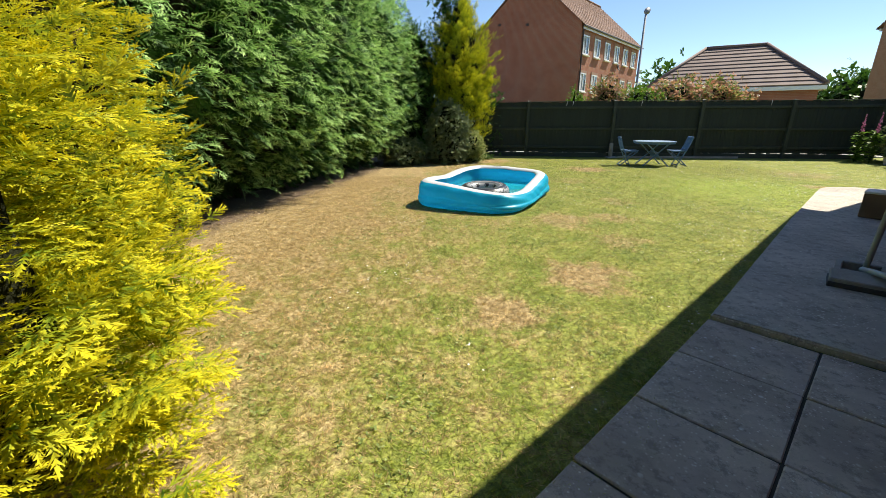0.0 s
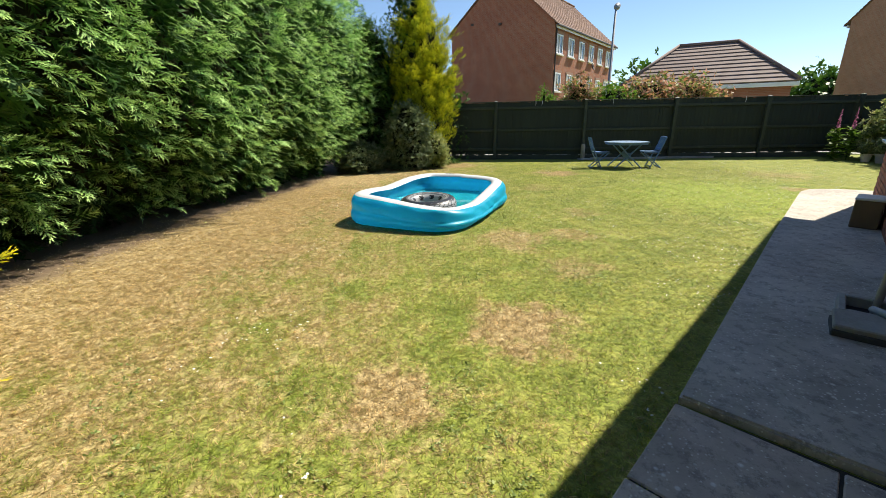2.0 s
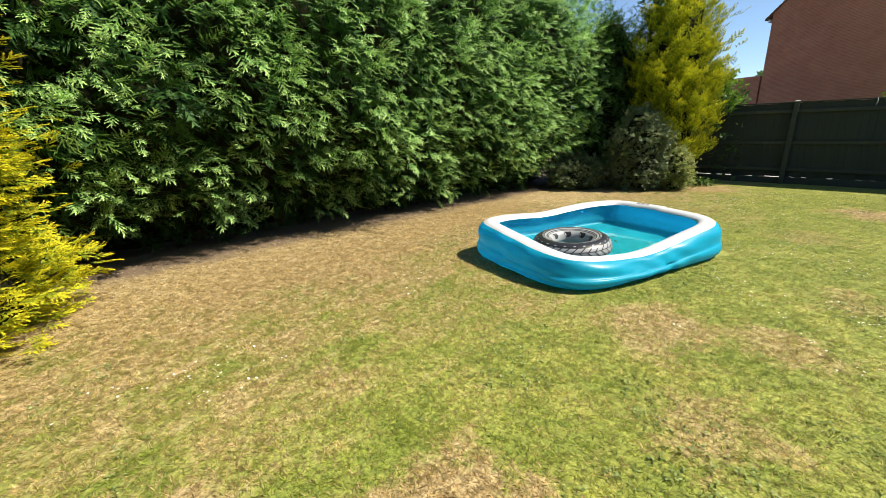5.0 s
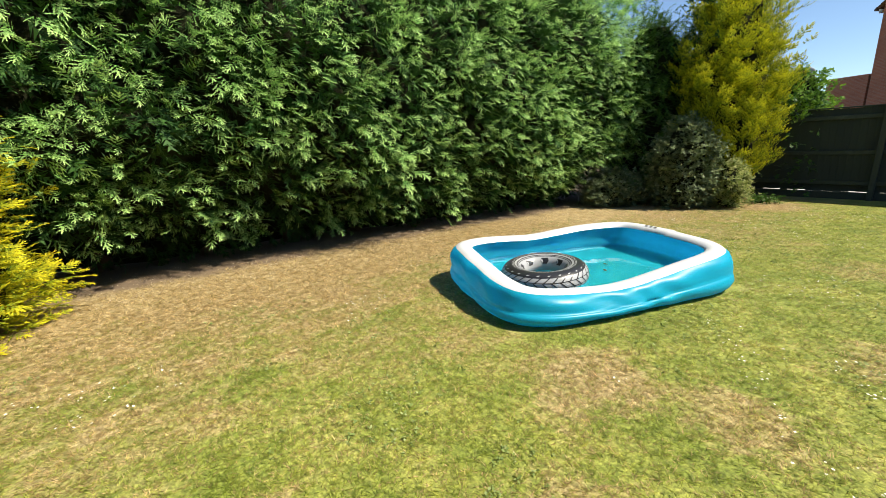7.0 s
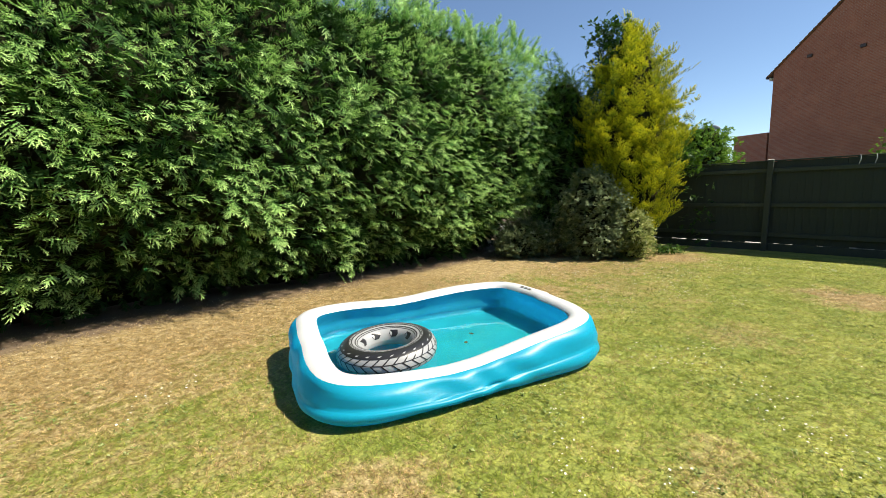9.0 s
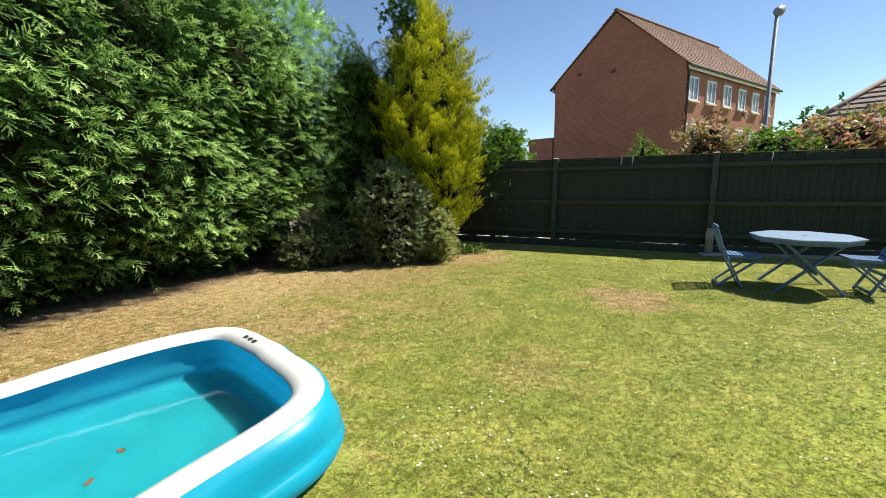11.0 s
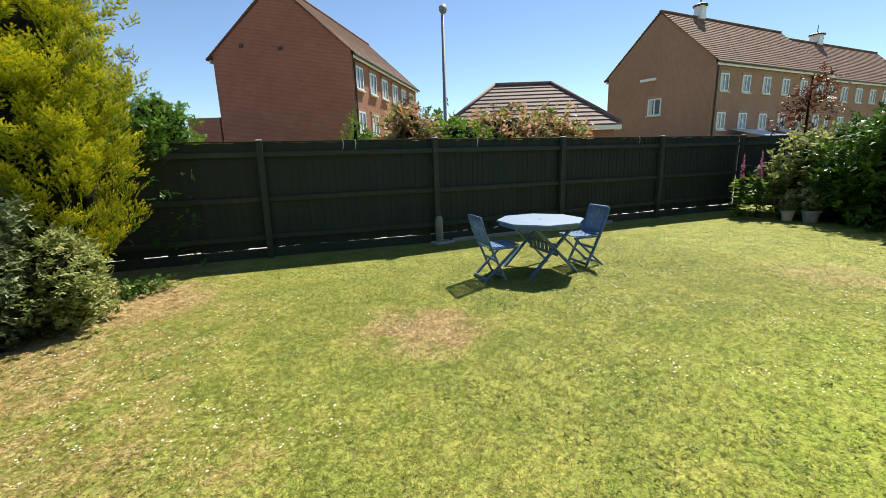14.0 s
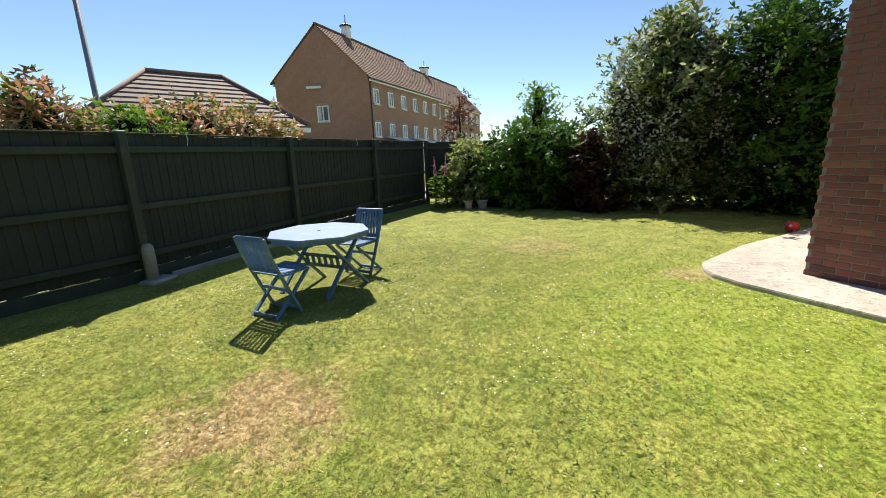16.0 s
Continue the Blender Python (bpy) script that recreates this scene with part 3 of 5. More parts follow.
# grass blades
def blades(n, seed, lo, hi, ln, wd):
    r = np.random.default_rng(seed)
    per = 5
    c = np.stack([r.uniform(lo[0], hi[0], n // per), r.uniform(lo[1], hi[1], n // per)], 1) + r.normal(0, 0.45, (n // per, 2))
    p = np.zeros((n // per * per, 3))
    p[:, :2] = np.repeat(c, per, 0) + r.normal(0, 0.009, (n // per * per, 2))
    h = (np.array(HINV)[:3, :3] @ p.T).T + np.array(HINV)[:3, 3]
    ragged = 0.06 * lumps(p, 0.35, 4) + 0.03 * lumps(p, 0.11, 6) - 0.035
    ragged = ragged - 0.07 * np.clip(-h[:, 0] * 1.2, 0, 1)
    keep = ~((h[:, 1] < -0.015 + ragged) & (h[:, 0] < 8.35 + ragged) & (h[:, 1] > -9))
    keep &= (p[:, 0] - 0.13 * p[:, 1]) > -3.75 + 0.25 * lumps(p, 0.8, 9)
    pi = np.array(POOL.inverted())
    q = (pi[:3, :3] @ p.T).T + pi[:3, 3]
    keep &= ~((np.abs(q[:, 0]) < PL + 0.02) & (np.abs(q[:, 1]) < PW + 0.02))
    keep &= p[:, 1] < 15.2 - 0.11 * (p[:, 0] - 2.5) - 0.3 + 0.15 * lumps(p, 0.5, 2)
    p = p[keep]
    n = len(p)
    a = r.uniform(0, math.tau, n)
    lean = r.uniform(1.0, 1.5, n)
    L = ln * r.uniform(0.5, 1.3, n)
    w = wd * r.uniform(0.6, 1.3, n)
    side = np.stack([-np.sin(a), np.cos(a), np.zeros(n)], 1) * w[:, None] / 2
    tipv = np.stack([np.cos(a) * np.sin(lean), np.sin(a) * np.sin(lean), np.cos(lean)], 1) * L[:, None]
    return np.stack([p - side, p + side, p + tipv], 1).reshape(-1, 3)


bv = np.vstack([blades(500000, 1, (-2.6, 0.2), (4.5, 9.5), 0.036, 0.0046), blades(280000, 2, (-0.5, 9.5), (8.5, 13.5), 0.036, 0.005), blades(70000, 5, (-3.6, 0.0), (-0.5, 15.5), 0.032, 0.0055),
                blades(60000, 6, (0.0, 13.5), (9.0, 15.5), 0.034, 0.008), blades(80000, 3, (8.5, 2.0), (14.0, 15.0), 0.034, 0.009), blades(60000, 4, (4.5, 4.5), (8.5, 9.5), 0.034, 0.0065)])
tagged(scatter("grass", np.zeros((0, 3)), np.zeros((0, 3)), np.zeros(0), FROND, M_BLADE, extra=(bv, np.arange(len(bv)).reshape(-1, 3))),
       "short mown grass, part green, part straw", "grass", kind="stuff")

r0 = np.random.default_rng(21)
cp = np.stack([r0.uniform(-1.5, 11, 20000), r0.uniform(-0.5, 14, 20000), r0.uniform(0.012, 0.03, 20000)], 1)
hc = (np.array(HINV)[:3, :3] @ cp.T).T + np.array(HINV)[:3, 3]
qi = np.array(POOL.inverted())
qc = (qi[:3, :3] @ cp.T).T + qi[:3, 3]
dens = lumps(cp * (1, 1, 0), 1.6, 31) + 0.9 * lumps(cp * (1, 1, 0), 0.5, 32) + 0.12 * (cp[:, 0] - 0.13 * cp[:, 1])
cp = cp[((hc[:, 1] > 0.05) | (hc[:, 0] > 8.5)) & (dens > 0.4) & ~((np.abs(qc[:, 0]) < PL + 0.1) & (np.abs(qc[:, 1]) < PW + 0.1))]
tagged(scatter("clover_flowers", cp, r0.normal(0, 1, cp.shape) * (1, 1, 0.1), r0.uniform(0.004, 0.0085, len(cp)), BLOOM, M_CLOVER),
       "tiny white clover flowers dotted through the lawn", "flowers", kind="stuff")
wp = np.stack([r0.uniform(-1.6, 8, 26000), r0.uniform(0.6, 13, 26000), r0.uniform(0.004, 0.014, 26000)], 1)
hc = (np.array(HINV)[:3, :3] @ wp.T).T + np.array(HINV)[:3, 3]
qc = (qi[:3, :3] @ wp.T).T + qi[:3, 3]
dens = lumps(wp * (1, 1, 0), 0.9, 71) + 0.9 * lumps(wp * (1, 1, 0), 0.3, 72)
wp = wp[((hc[:, 1] > 0.05) | (hc[:, 0] > 8.5)) & (dens > 0.45) & ~((np.abs(qc[:, 0]) < PL + 0.1) & (np.abs(qc[:, 1]) < PW + 0.1))]
tagged(scatter("lawn_weeds", wp, r0.normal(0, 1, wp.shape) * (1, 1, 0.15), r0.uniform(0.022, 0.05, len(wp)), leaf_spray(4, 0.3, 8), M_WEED, roll=0.35),
       "flat clover and plantain leaves among the grass", "weeds", kind="stuff")
lp = np.stack([r0.uniform(-4.1, -2.7, 7000), r0.uniform(1, 13.5, 7000), r0.uniform(0.004, 0.02, 7000)], 1)
lp[:, 0] += 0.13 * (lp[:, 1] - 6) + 0.45
tagged(scatter("leaf_litter", lp, r0.normal(0, 1, lp.shape) * (1, 1, 0.15), r0.uniform(0.015, 0.045, len(lp)), leaf_spray(2, 0.2, 9), M_LITTER),
       "dry fallen scraps on bare soil under the hedge", "litter", kind="stuff")

# pavement and road beyond the fence
bm = bmesh.new()
prism(bm, [(-30, 21.3), (-30, 18.9), (2.5, 16.0), (14.6, 15.1), (60, 10.7), (60, 13.5)], -0.2, 0.03)
tagged(part("pavement", bm, M_PAVE), "pale pavement behind the garden fence", "pavement", kind="structure")

# ---- concrete apron and paving slabs ----
bm = bmesh.new()
prism(bm, [(0.012, 0.0), (0.012, -0.9), (7.4, -0.9), (7.44, -6.0), (8.75, -6.0), (8.6, -1.9), (8.36, -0.5), (8.16, -0.22), (7.98, -0.09), (7.65, -0.01), (4.0, 0.015)], -0.15, 0.05)
bmesh.ops.bevel(bm, geom=[e for e in bm.edges if all(v.co.z > 0 for v in e.verts)], offset=0.012, segments=2, affect="EDGES")
tagged(place(part("patio_concrete", bm, M_CONC), HOUSE), "worn grey concrete path beside the brick house wall", "patio", kind="structure")
bm = bmesh.new()
prism(bm, [(-6.0, 0.03), (-6.0, -2.5), (-0.004, -2.5), (-0.004, 0.01)], -0.2, 0.004)
tagged(place(part("slab_bed", bm, M_JOINT), HOUSE), "dark soil between the paving slabs", "soil", kind="structure")
patio = tagged(place(new("paving"), HOUSE), "grey concrete paving slabs with dark sunken joints", "paving", kind="structure")

# ---- brick house ----
COURSE, BL = 0.0765, 0.235
WL, WN, WH = 7.44, 0.9, 3.3
WIN = (5.35, 6.8, 1.0, 2.15)
wall = tagged(place(new("wall_house"), HOUSE), "red-brown brick house wall with pale mortar joints", "wall", kind="structure")
bm = bmesh.new()
for a0, a1, z0, z1 in ((0.01, WIN[0], 0, WH), (WIN[1], WL - 0.01, 0, WH), (WIN[0], WIN[1], 0, WIN[2]), (WIN[0], WIN[1], WIN[3], WH)):
    box(bm, (a1 - a0, 0.26, z1 - z0), ((a0 + a1) / 2, -WN - 0.134, (z0 + z1) / 2))
box(bm, (0.26, 2.4, WH), (0.14, -WN - 1.47, WH / 2))
box(bm, (0.26, 6.0, WH), (WL - 0.14, -WN - 3.28, WH / 2))
part("mortar", bm, M_MORTAR, wall)
bm = bmesh.new()
box(bm, (8.0, 0.26, WH), (-4.0, -WN - 2.6, WH / 2))
box(bm, (16.0, 0.26, WH), (-0.3, -WN - 6.4, WH / 2))
box(bm, (0.26, 3.6, WH), (-7.9, -WN - 4.5, WH / 2))
tagged(place(part("wall_recess", bm, M_BRICK), HOUSE), "brick wall set back from the patio", "wall", kind="structure")
roof = tagged(place(new("roof_house"), HOUSE), "low pitched roof over the brick house", "roof", kind="structure")
bm = bmesh.new()
vs = [bm.verts.new(p) for p in ((-8.2, -WN + 0.7, WH), (WL, -WN + 0.26, WH), (WL, -WN - 3.2, WH + 1.7), (-8.2, -WN - 3.2, WH + 1.7), (-8.2, -WN - 6.8, WH), (WL, -WN - 6.8, WH))]
bm.faces.new((vs[0], vs[1], vs[2], vs[3]))
bm.faces.new((vs[3], vs[2], vs[5], vs[4]))
bm.faces.new((vs[0], vs[4], vs[5], vs[1]))
bm.faces.new((vs[0], vs[3], vs[4]))
bm.faces.new((vs[1], vs[5], vs[2]))
part("tiles", bm, M_ROOF, roof)
bm = bmesh.new()
beam(bm, (-8.2, -WN + 0.73, WH - 0.03), (WL, -WN + 0.29, WH - 0.03), 0.1, 0.1, 0.02)
part("gutter", bm, M_GUTTER, roof)
win = tagged(place(new("window_1"), HOUSE), "white plastic window with a pale sill", "window", kind="structure")
bm = bmesh.new()
wa, wb, wz0, wz1 = WIN
for a0, a1, z0, z1 in ((wa, wb, wz0, wz0 + 0.07), (wa, wb, wz1 - 0.07, wz1), (wa, wa + 0.07, wz0 + 0.07, wz1 - 0.07), (wb - 0.07, wb, wz0 + 0.07, wz1 - 0.07), ((wa + wb) / 2 - 0.035, (wa + wb) / 2 + 0.035, wz0 + 0.07, wz1 - 0.07)):
    box(bm, (a1 - a0, 0.07, z1 - z0), ((a0 + a1) / 2, -WN - 0.08, (z0 + z1) / 2), bevel=0.006)
part("window_frame", bm, M_WHITE, win)
for k in (0, 1):
    part("pane", one_box(((wb - wa) / 2 - 0.1, 0.012, wz1 - wz0 - 0.14), (wa + (wb - wa) * (0.25 + 0.5 * k), -WN - 0.085, (wz0 + wz1) / 2)), M_GLASS, win)
part("window_sill", one_box((wb - wa + 0.1, 0.16, 0.035), ((wa + wb) / 2, -WN + 0.03, wz0 - 0.02), (4, 0, 0), 0.008), M_PALEBLUE, win)

# waste pipe, gully and box by the wall
pipe = thing("waste_pipe", "grey plastic waste pipe running down from the wall", "pipe", at=HOUSE)
bm = bmesh.new()
arc = [(1.72, -WN + 0.0, 0.86), (1.74, -WN + 0.07, 0.865), (1.78, -WN + 0.12, 0.84), (1.8, -WN + 0.14, 0.78), (1.8, -WN + 0.15, 0.5), (1.78, -WN + 0.17, 0.12), (1.78, -WN + 0.17, 0.05)]
tube(bm, arc, 0.022, 12)
part("tube", bm, M_PIPE, pipe, smooth=True)
bm = bmesh.new()
tube(bm, [(1.79, -WN + 0.135, 0.77), (1.8, -WN + 0.142, 0.7)], 0.028, 12)
part("collar", bm, M_PIPE, pipe, smooth=True)
part("bracket", one_box((0.05, 0.14, 0.02), (1.8, -WN + 0.07, 0.55), bevel=0.003), M_GULLY, pipe)
hose = thing("overflow_pipe", "pale blue-grey bent overflow pipe at the wall foot", "pipe", at=HOUSE)
bm = bmesh.new()
tube(bm, [(1.68, -WN + 0.19, 0.13), (1.5, -WN + 0.13, 0.17), (1.32, -WN + 0.06, 0.2), (1.26, -WN + 0.0, 0.21)], 0.024, 12)
part("tube", bm, M_HOSE, hose, smooth=True)
gully = thing("drain_gully", "dark open drain gully with a raised grey lid", "drain", at=HOUSE)
bm = bmesh.new()
for sx_, sy_, at_ in ((0.36, 0.045, (1.72, -WN + 0.34, 0.085)), (0.36, 0.045, (1.72, -WN + 0.05, 0.085)), (0.045, 0.25, (1.56, -WN + 0.195, 0.085)), (0.045, 0.25, (1.88, -WN + 0.195, 0.085))):
    box(bm, (sx_, sy_, 0.1), at_, bevel=0.008)
part("kerb", bm, M_SPUR, gully)
# Black plate painted as the shaded depth of the drain.
part("sump", one_box((0.27, 0.24, 0.02), (1.72, -WN + 0.195, 0.055)), M_HOLE_SHADE, gully)
part("lid", one_box((0.24, 0.36, 0.04), (1.4, -WN + 0.2, 0.115), (0, -6, 3), 0.008), M_SPUR, gully, "grey worn lid")
part("frame", one_box((0.26, 0.37, 0.055), (1.4, -WN + 0.2, 0.062), (0, 0, 3), 0.006), M_GULLY, gully)
crate = thing("storage_box", "brown box with a pale lid standing on the patio", "box", at=HOUSE @ pose(5.0, -0.755, 0.05, 0, 0, -5))
part("body", one_box((0.36, 0.25, 0.33), (0, 0, 0.165), bevel=0.01), M_CARD, crate)
part("lid", one_box((0.38, 0.26, 0.03), (0, 0, 0.345), bevel=0.008), M_WHITE, crate, "pale flat lid")

# ---- fence ----
POSTS = [(-3.4, 16.15), (-0.4, 15.85), (2.53, 15.52), (5.49, 15.03), (8.45, 14.93), (11.35, 14.72), (14.1, 14.42)]
FH = 1.93
fence = tagged(new("fence"), "tall dark green featheredge timber fence with three rails", "fence", kind="structure")
board_me = None
for (x0, y0), (x1, y1) in zip(POSTS, POSTS[1:]):
    a, b = Vector((x0, y0, 0)), Vector((x1, y1, 0))
    d = (b - a).normalized()
    nrm = Vector((d.y, -d.x, 0))
    n = round((b - a).length / 0.118)
    step = (b - a).length / n
    yaw = math.degrees(math.atan2(d.y, d.x))
    for k in range(n):
        if board_me is None:
            ob = part("board", one_box((0.135, 0.014, FH - 0.17), bevel=0.002), M_FENCE, fence)
            board_me = ob.data
        else:
            ob = new("board", board_me)
            ob.parent = fence
        p = a + d * step * (k + 0.5) - nrm * 0.035
        ob.matrix_basis = pose(p.x, p.y, 0.168 + (FH - 0.17) / 2 + random.uniform(-0.012, 0.012), random.uniform(-0.4, 0.4), random.uniform(-0.3, 0.3), yaw + 4)
    for z in (0.36, 1.0, 1.74):
        bm = bmesh.new()
        beam(bm, a + Vector((0, 0, z)) + nrm * 0.005, b + Vector((0, 0, z + random.uniform(-0.015, 0.015))) + nrm * 0.005, 0.045, 0.085, 0.006)
        part("rail", bm, M_RAIL, fence)
    bm = bmesh.new()
    beam(bm, a + Vector((0, 0, 0.084)) - nrm * 0.02, b + Vector((0, 0, 0.075)) - nrm * 0.02, 0.03, 0.165, 0.004)
    part("gravel_board", bm, M_RAIL, fence)
    bm = bmesh.new()
    beam(bm, a + Vector((0, 0, FH + 0.012)) - nrm * 0.03, b + Vector((0, 0, FH + 0.012)) - nrm * 0.03, 0.06, 0.025, 0.004)
    part("capping", bm, M_FENCE, fence)
for i, (x, y) in enumerate(POSTS):
    tilt = random.uniform(-0.7, 0.7)
    part("post", one_box((0.1, 0.1, FH + 0.1), (x, y - 0.06, FH / 2 - 0.02), (0, tilt, -5), 0.006), M_RAIL, fence)
    part("post_top", one_box((0.098, 0.098, 0.012), (x + FH / 2 * math.radians(tilt), y - 0.06, FH + 0.036), (8, 0, -5), 0.002), M_POST_LIT, fence, "post top, sunlight put into its pale colour")
side = tagged(new("side_fence"), "dark green timber fence behind the shrubs", "fence", kind="structure")
SIDE = [(14.15, 14.4), (15.3, 11.6), (15.4, 8.6), (15.2, 5.6), (14.8, 2.6), (14.4, -0.4)]
for (x0, y0), (x1, y1) in zip(SIDE, SIDE[1:]):
    a, b = Vector((x0, y0, 0)), Vector((x1, y1, 0))
    d = (b - a).normalized()
    n = round((b - a).length / 0.118)
    for k in range(n):
        ob = new("board", board_me)
        ob.parent = side
        p = a + (b - a) * (k + 0.5) / n
        ob.matrix_basis = pose(p.x, p.y, 0.15 + (FH - 0.17) / 2 + random.uniform(-0.01, 0.01), 0, 0, math.degrees(math.atan2(d.y, d.x)) + 4)
    for z in (0.36, 1.0, 1.74):
        bm = bmesh.new()
        beam(bm, a + Vector((-0.04, 0, z)), b + Vector((-0.04, 0, z)), 0.045, 0.085, 0.006)
        part("rail", bm, M_RAIL, side)
    part("post", one_box((0.1, 0.1, FH + 0.1), (x1 - 0.06, y1, FH / 2), bevel=0.006), M_RAIL, side)
for k, (s, i) in enumerate(((0.45, 2), (0.52, 2), (0.3, 3), (0.75, 4), (0.35, 1))):
    p = Vector((*POSTS[i], 0)).lerp(Vector((*POSTS[i + 1], 0)), s)
    tie = thing("fence_tie", "frayed pale string tied over the fence top", "string", "strings on the fence")
    bm = bmesh.new()
    tube(bm, [(p.x, p.y - 0.05, FH + 0.03), (p.x + 0.01, p.y - 0.065, FH - 0.05), (p.x - 0.01, p.y - 0.06, FH - 0.14)], [0.006, 0.008, 0.004], 6)
    part("string", bm, M_RIM, tie)
spur = thing("concrete_spur", "short weathered concrete spur bracing a fence post", "post", at=pose(5.47, 14.86, 0))
bm = bmesh.new()
lathe(bm, [(0.075, -0.1), (0.072, 0.44), (0.065, 0.5), (0.04, 0.53)], 10)
part("spur", bm, M_SPUR, spur, smooth=True)
part("footing", one_box((0.4, 0.26, 0.06), (0.05, -0.02, 0.02), (0, 0, 8), 0.02), M_SPUR, spur)
# Added pale strip for the daylight showing under the boards, not a kerb.
gap_strip = thing("gap_light_strip", "thin pale strip added for the light under the fence", "kerb")
bm = bmesh.new()
beam(bm, (5.75, 14.88, 0.0), (9.9, 14.72, 0.0), 0.03, 0.14, 0.01)
part("kerb", bm, M_SPUR, gap_strip)

# ---- hedge ----
def hedge_face(y, z):
    prof = np.interp(z, [0, 0.4, 0.9, 1.5, 2.7, 3.5, 4.1, 4.65, 5.0, 5.4], [-1.2, -0.88, -0.46, -0.07, 0.02, -0.13, -0.4, -0.8, -1.3, -2.0])
    prof = prof - 0.3 * np.clip((9.5 - y) / 4, 0, 1) * np.interp(z, [0, 0.5, 1.1, 1.7], [1, 1, 0.7, 0])
    p = np.stack([np.zeros_like(y), y, z], 1)
    return -2.3 + 0.13 * (y - 6) + prof + 0.2 * lumps(p, 0.9, 11) + 0.2 * lumps(p, 0.36, 12)


hedge = thing("hedge", "tall dense dark green conifer hedge, bulging over bare soil", "hedge")
HEDGE_BOUGH = bough(7, 0.46, 0.22, 4, 5, 0.27)
n = 1500
hy, hz = np.where(rng.uniform(0, 1, n) < 0.08, rng.uniform(-4.0, 1.0, n), rng.uniform(1.0, 13.9, n)), rng.uniform(0.3, 5.0, n)
end = np.clip((hy - 13.05) / 0.9, 0, 1) ** 2
hx = hedge_face(hy, hz) - end * 0.7 - 0.12 + rng.normal(0, 0.15, n)
way = np.stack([np.ones(n), np.full(n, 0.2) + end * 0.8, -0.08 + 0.9 * np.clip((hz - 3.0) / 1.6, 0, 1)], 1) + rng.normal(0, 0.3, (n, 3))
hp, hw, sz = clumps(np.stack([hx, hy, hz], 1), way, 8, rng.uniform(0.21, 0.33, n), rng, 0.5, 0.36, 0.66)
n = 420
ez = rng.uniform(0.15, 4.9, n)
ex = hedge_face(np.full(n, 13.4), ez) - rng.uniform(0.05, 2.4, n)
ep, ew, es = clumps(np.stack([ex, 13.8 + 0.12 * rng.normal(0, 1, n) - 0.25 * np.clip((ez - 3.8), 0, 1), ez], 1), np.array([0.35, 1.0, 0.2]) + rng.normal(0, 0.3, (n, 3)), 6, rng.uniform(0.2, 0.32, n), rng, 0.7, 0.4, 0.72)
hp, hw, sz = np.vstack([hp, ep]), np.vstack([hw, ew]), np.concatenate([sz, es])
hp[:, 2] = np.maximum(hp[:, 2], 0.05)
# Core sheet behind the boughs, shade between them put into its colour.
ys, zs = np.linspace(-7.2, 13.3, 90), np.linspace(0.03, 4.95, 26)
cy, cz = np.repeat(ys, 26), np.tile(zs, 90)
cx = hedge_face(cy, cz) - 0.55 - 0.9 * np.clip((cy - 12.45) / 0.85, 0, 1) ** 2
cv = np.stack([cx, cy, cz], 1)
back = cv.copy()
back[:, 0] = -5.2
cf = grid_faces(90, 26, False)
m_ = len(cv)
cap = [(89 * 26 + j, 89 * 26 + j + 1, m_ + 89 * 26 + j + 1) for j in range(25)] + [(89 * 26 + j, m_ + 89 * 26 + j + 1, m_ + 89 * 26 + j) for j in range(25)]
scatter("foliage", hp, hw, sz, HEDGE_BOUGH, M_HEDGE, hedge, roll=0.42, extra=(np.vstack([cv, back]), np.vstack([cf, cf + m_, cap])), inner=M_TWIG_SHADE)
# Deep layer of sprays in the shade-darkened green, filling gaps between boughs.
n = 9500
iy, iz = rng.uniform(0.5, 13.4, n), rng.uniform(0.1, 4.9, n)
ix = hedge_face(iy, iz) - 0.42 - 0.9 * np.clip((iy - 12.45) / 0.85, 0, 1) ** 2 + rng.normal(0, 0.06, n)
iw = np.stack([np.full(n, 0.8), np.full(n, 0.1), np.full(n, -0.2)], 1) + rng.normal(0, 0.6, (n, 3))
scatter("inner_foliage", np.stack([ix, iy, iz], 1), iw, rng.uniform(0.16, 0.3, n), frond(5, 0.42, 0.16, 0.9), M_INNER_SHADE, hedge, roll=0.8)
n = 1100
ty = rng.uniform(-6.0, 13.8, n)
tz = rng.uniform(4.3, 5.2, n)
tw = np.stack([rng.normal(0.15, 0.3, n), rng.normal(0.2, 0.4, n), np.ones(n)], 1)
scatter("top_growth", np.stack([hedge_face(ty, tz) - 0.15 + rng.uniform(-0.3, 0.3, n), ty, tz], 1), tw, rng.uniform(0.2, 0.5, n), FINE, M_HEDGE, hedge)
for k in range(16):
    y = -6.4 + k * 1.22
    x = -4.2 + 0.13 * (y - 6)
    bm = bmesh.new()
    tube(bm, [(x, y, -0.1), (x - 0.05, y + 0.05, 1.2), (x - 0.1, y, 3.6)], [0.11, 0.08, 0.03], 8)
    part("stem", bm, M_BARK, hedge, smooth=True)

# ---- conifers ----
GOLD_BOUGH = bough(8, 0.48, 0.1, 4, 9, 0.32)
gold = thing("golden_conifer", "bright golden yellow conifer with feathery sprays", "conifer")
trunk("trunk", (-2.5, 2.05, -0.1), (-2.5, 2.05, 3.1), 0.11, 0.02, M_BARK, gold)
g_r = lambda h: float(np.interp(h, [0, 0.1, 0.25, 0.45, 0.7, 0.9, 1], [0.64, 0.65, 0.63, 0.56, 0.4, 0.18, 0.03]))
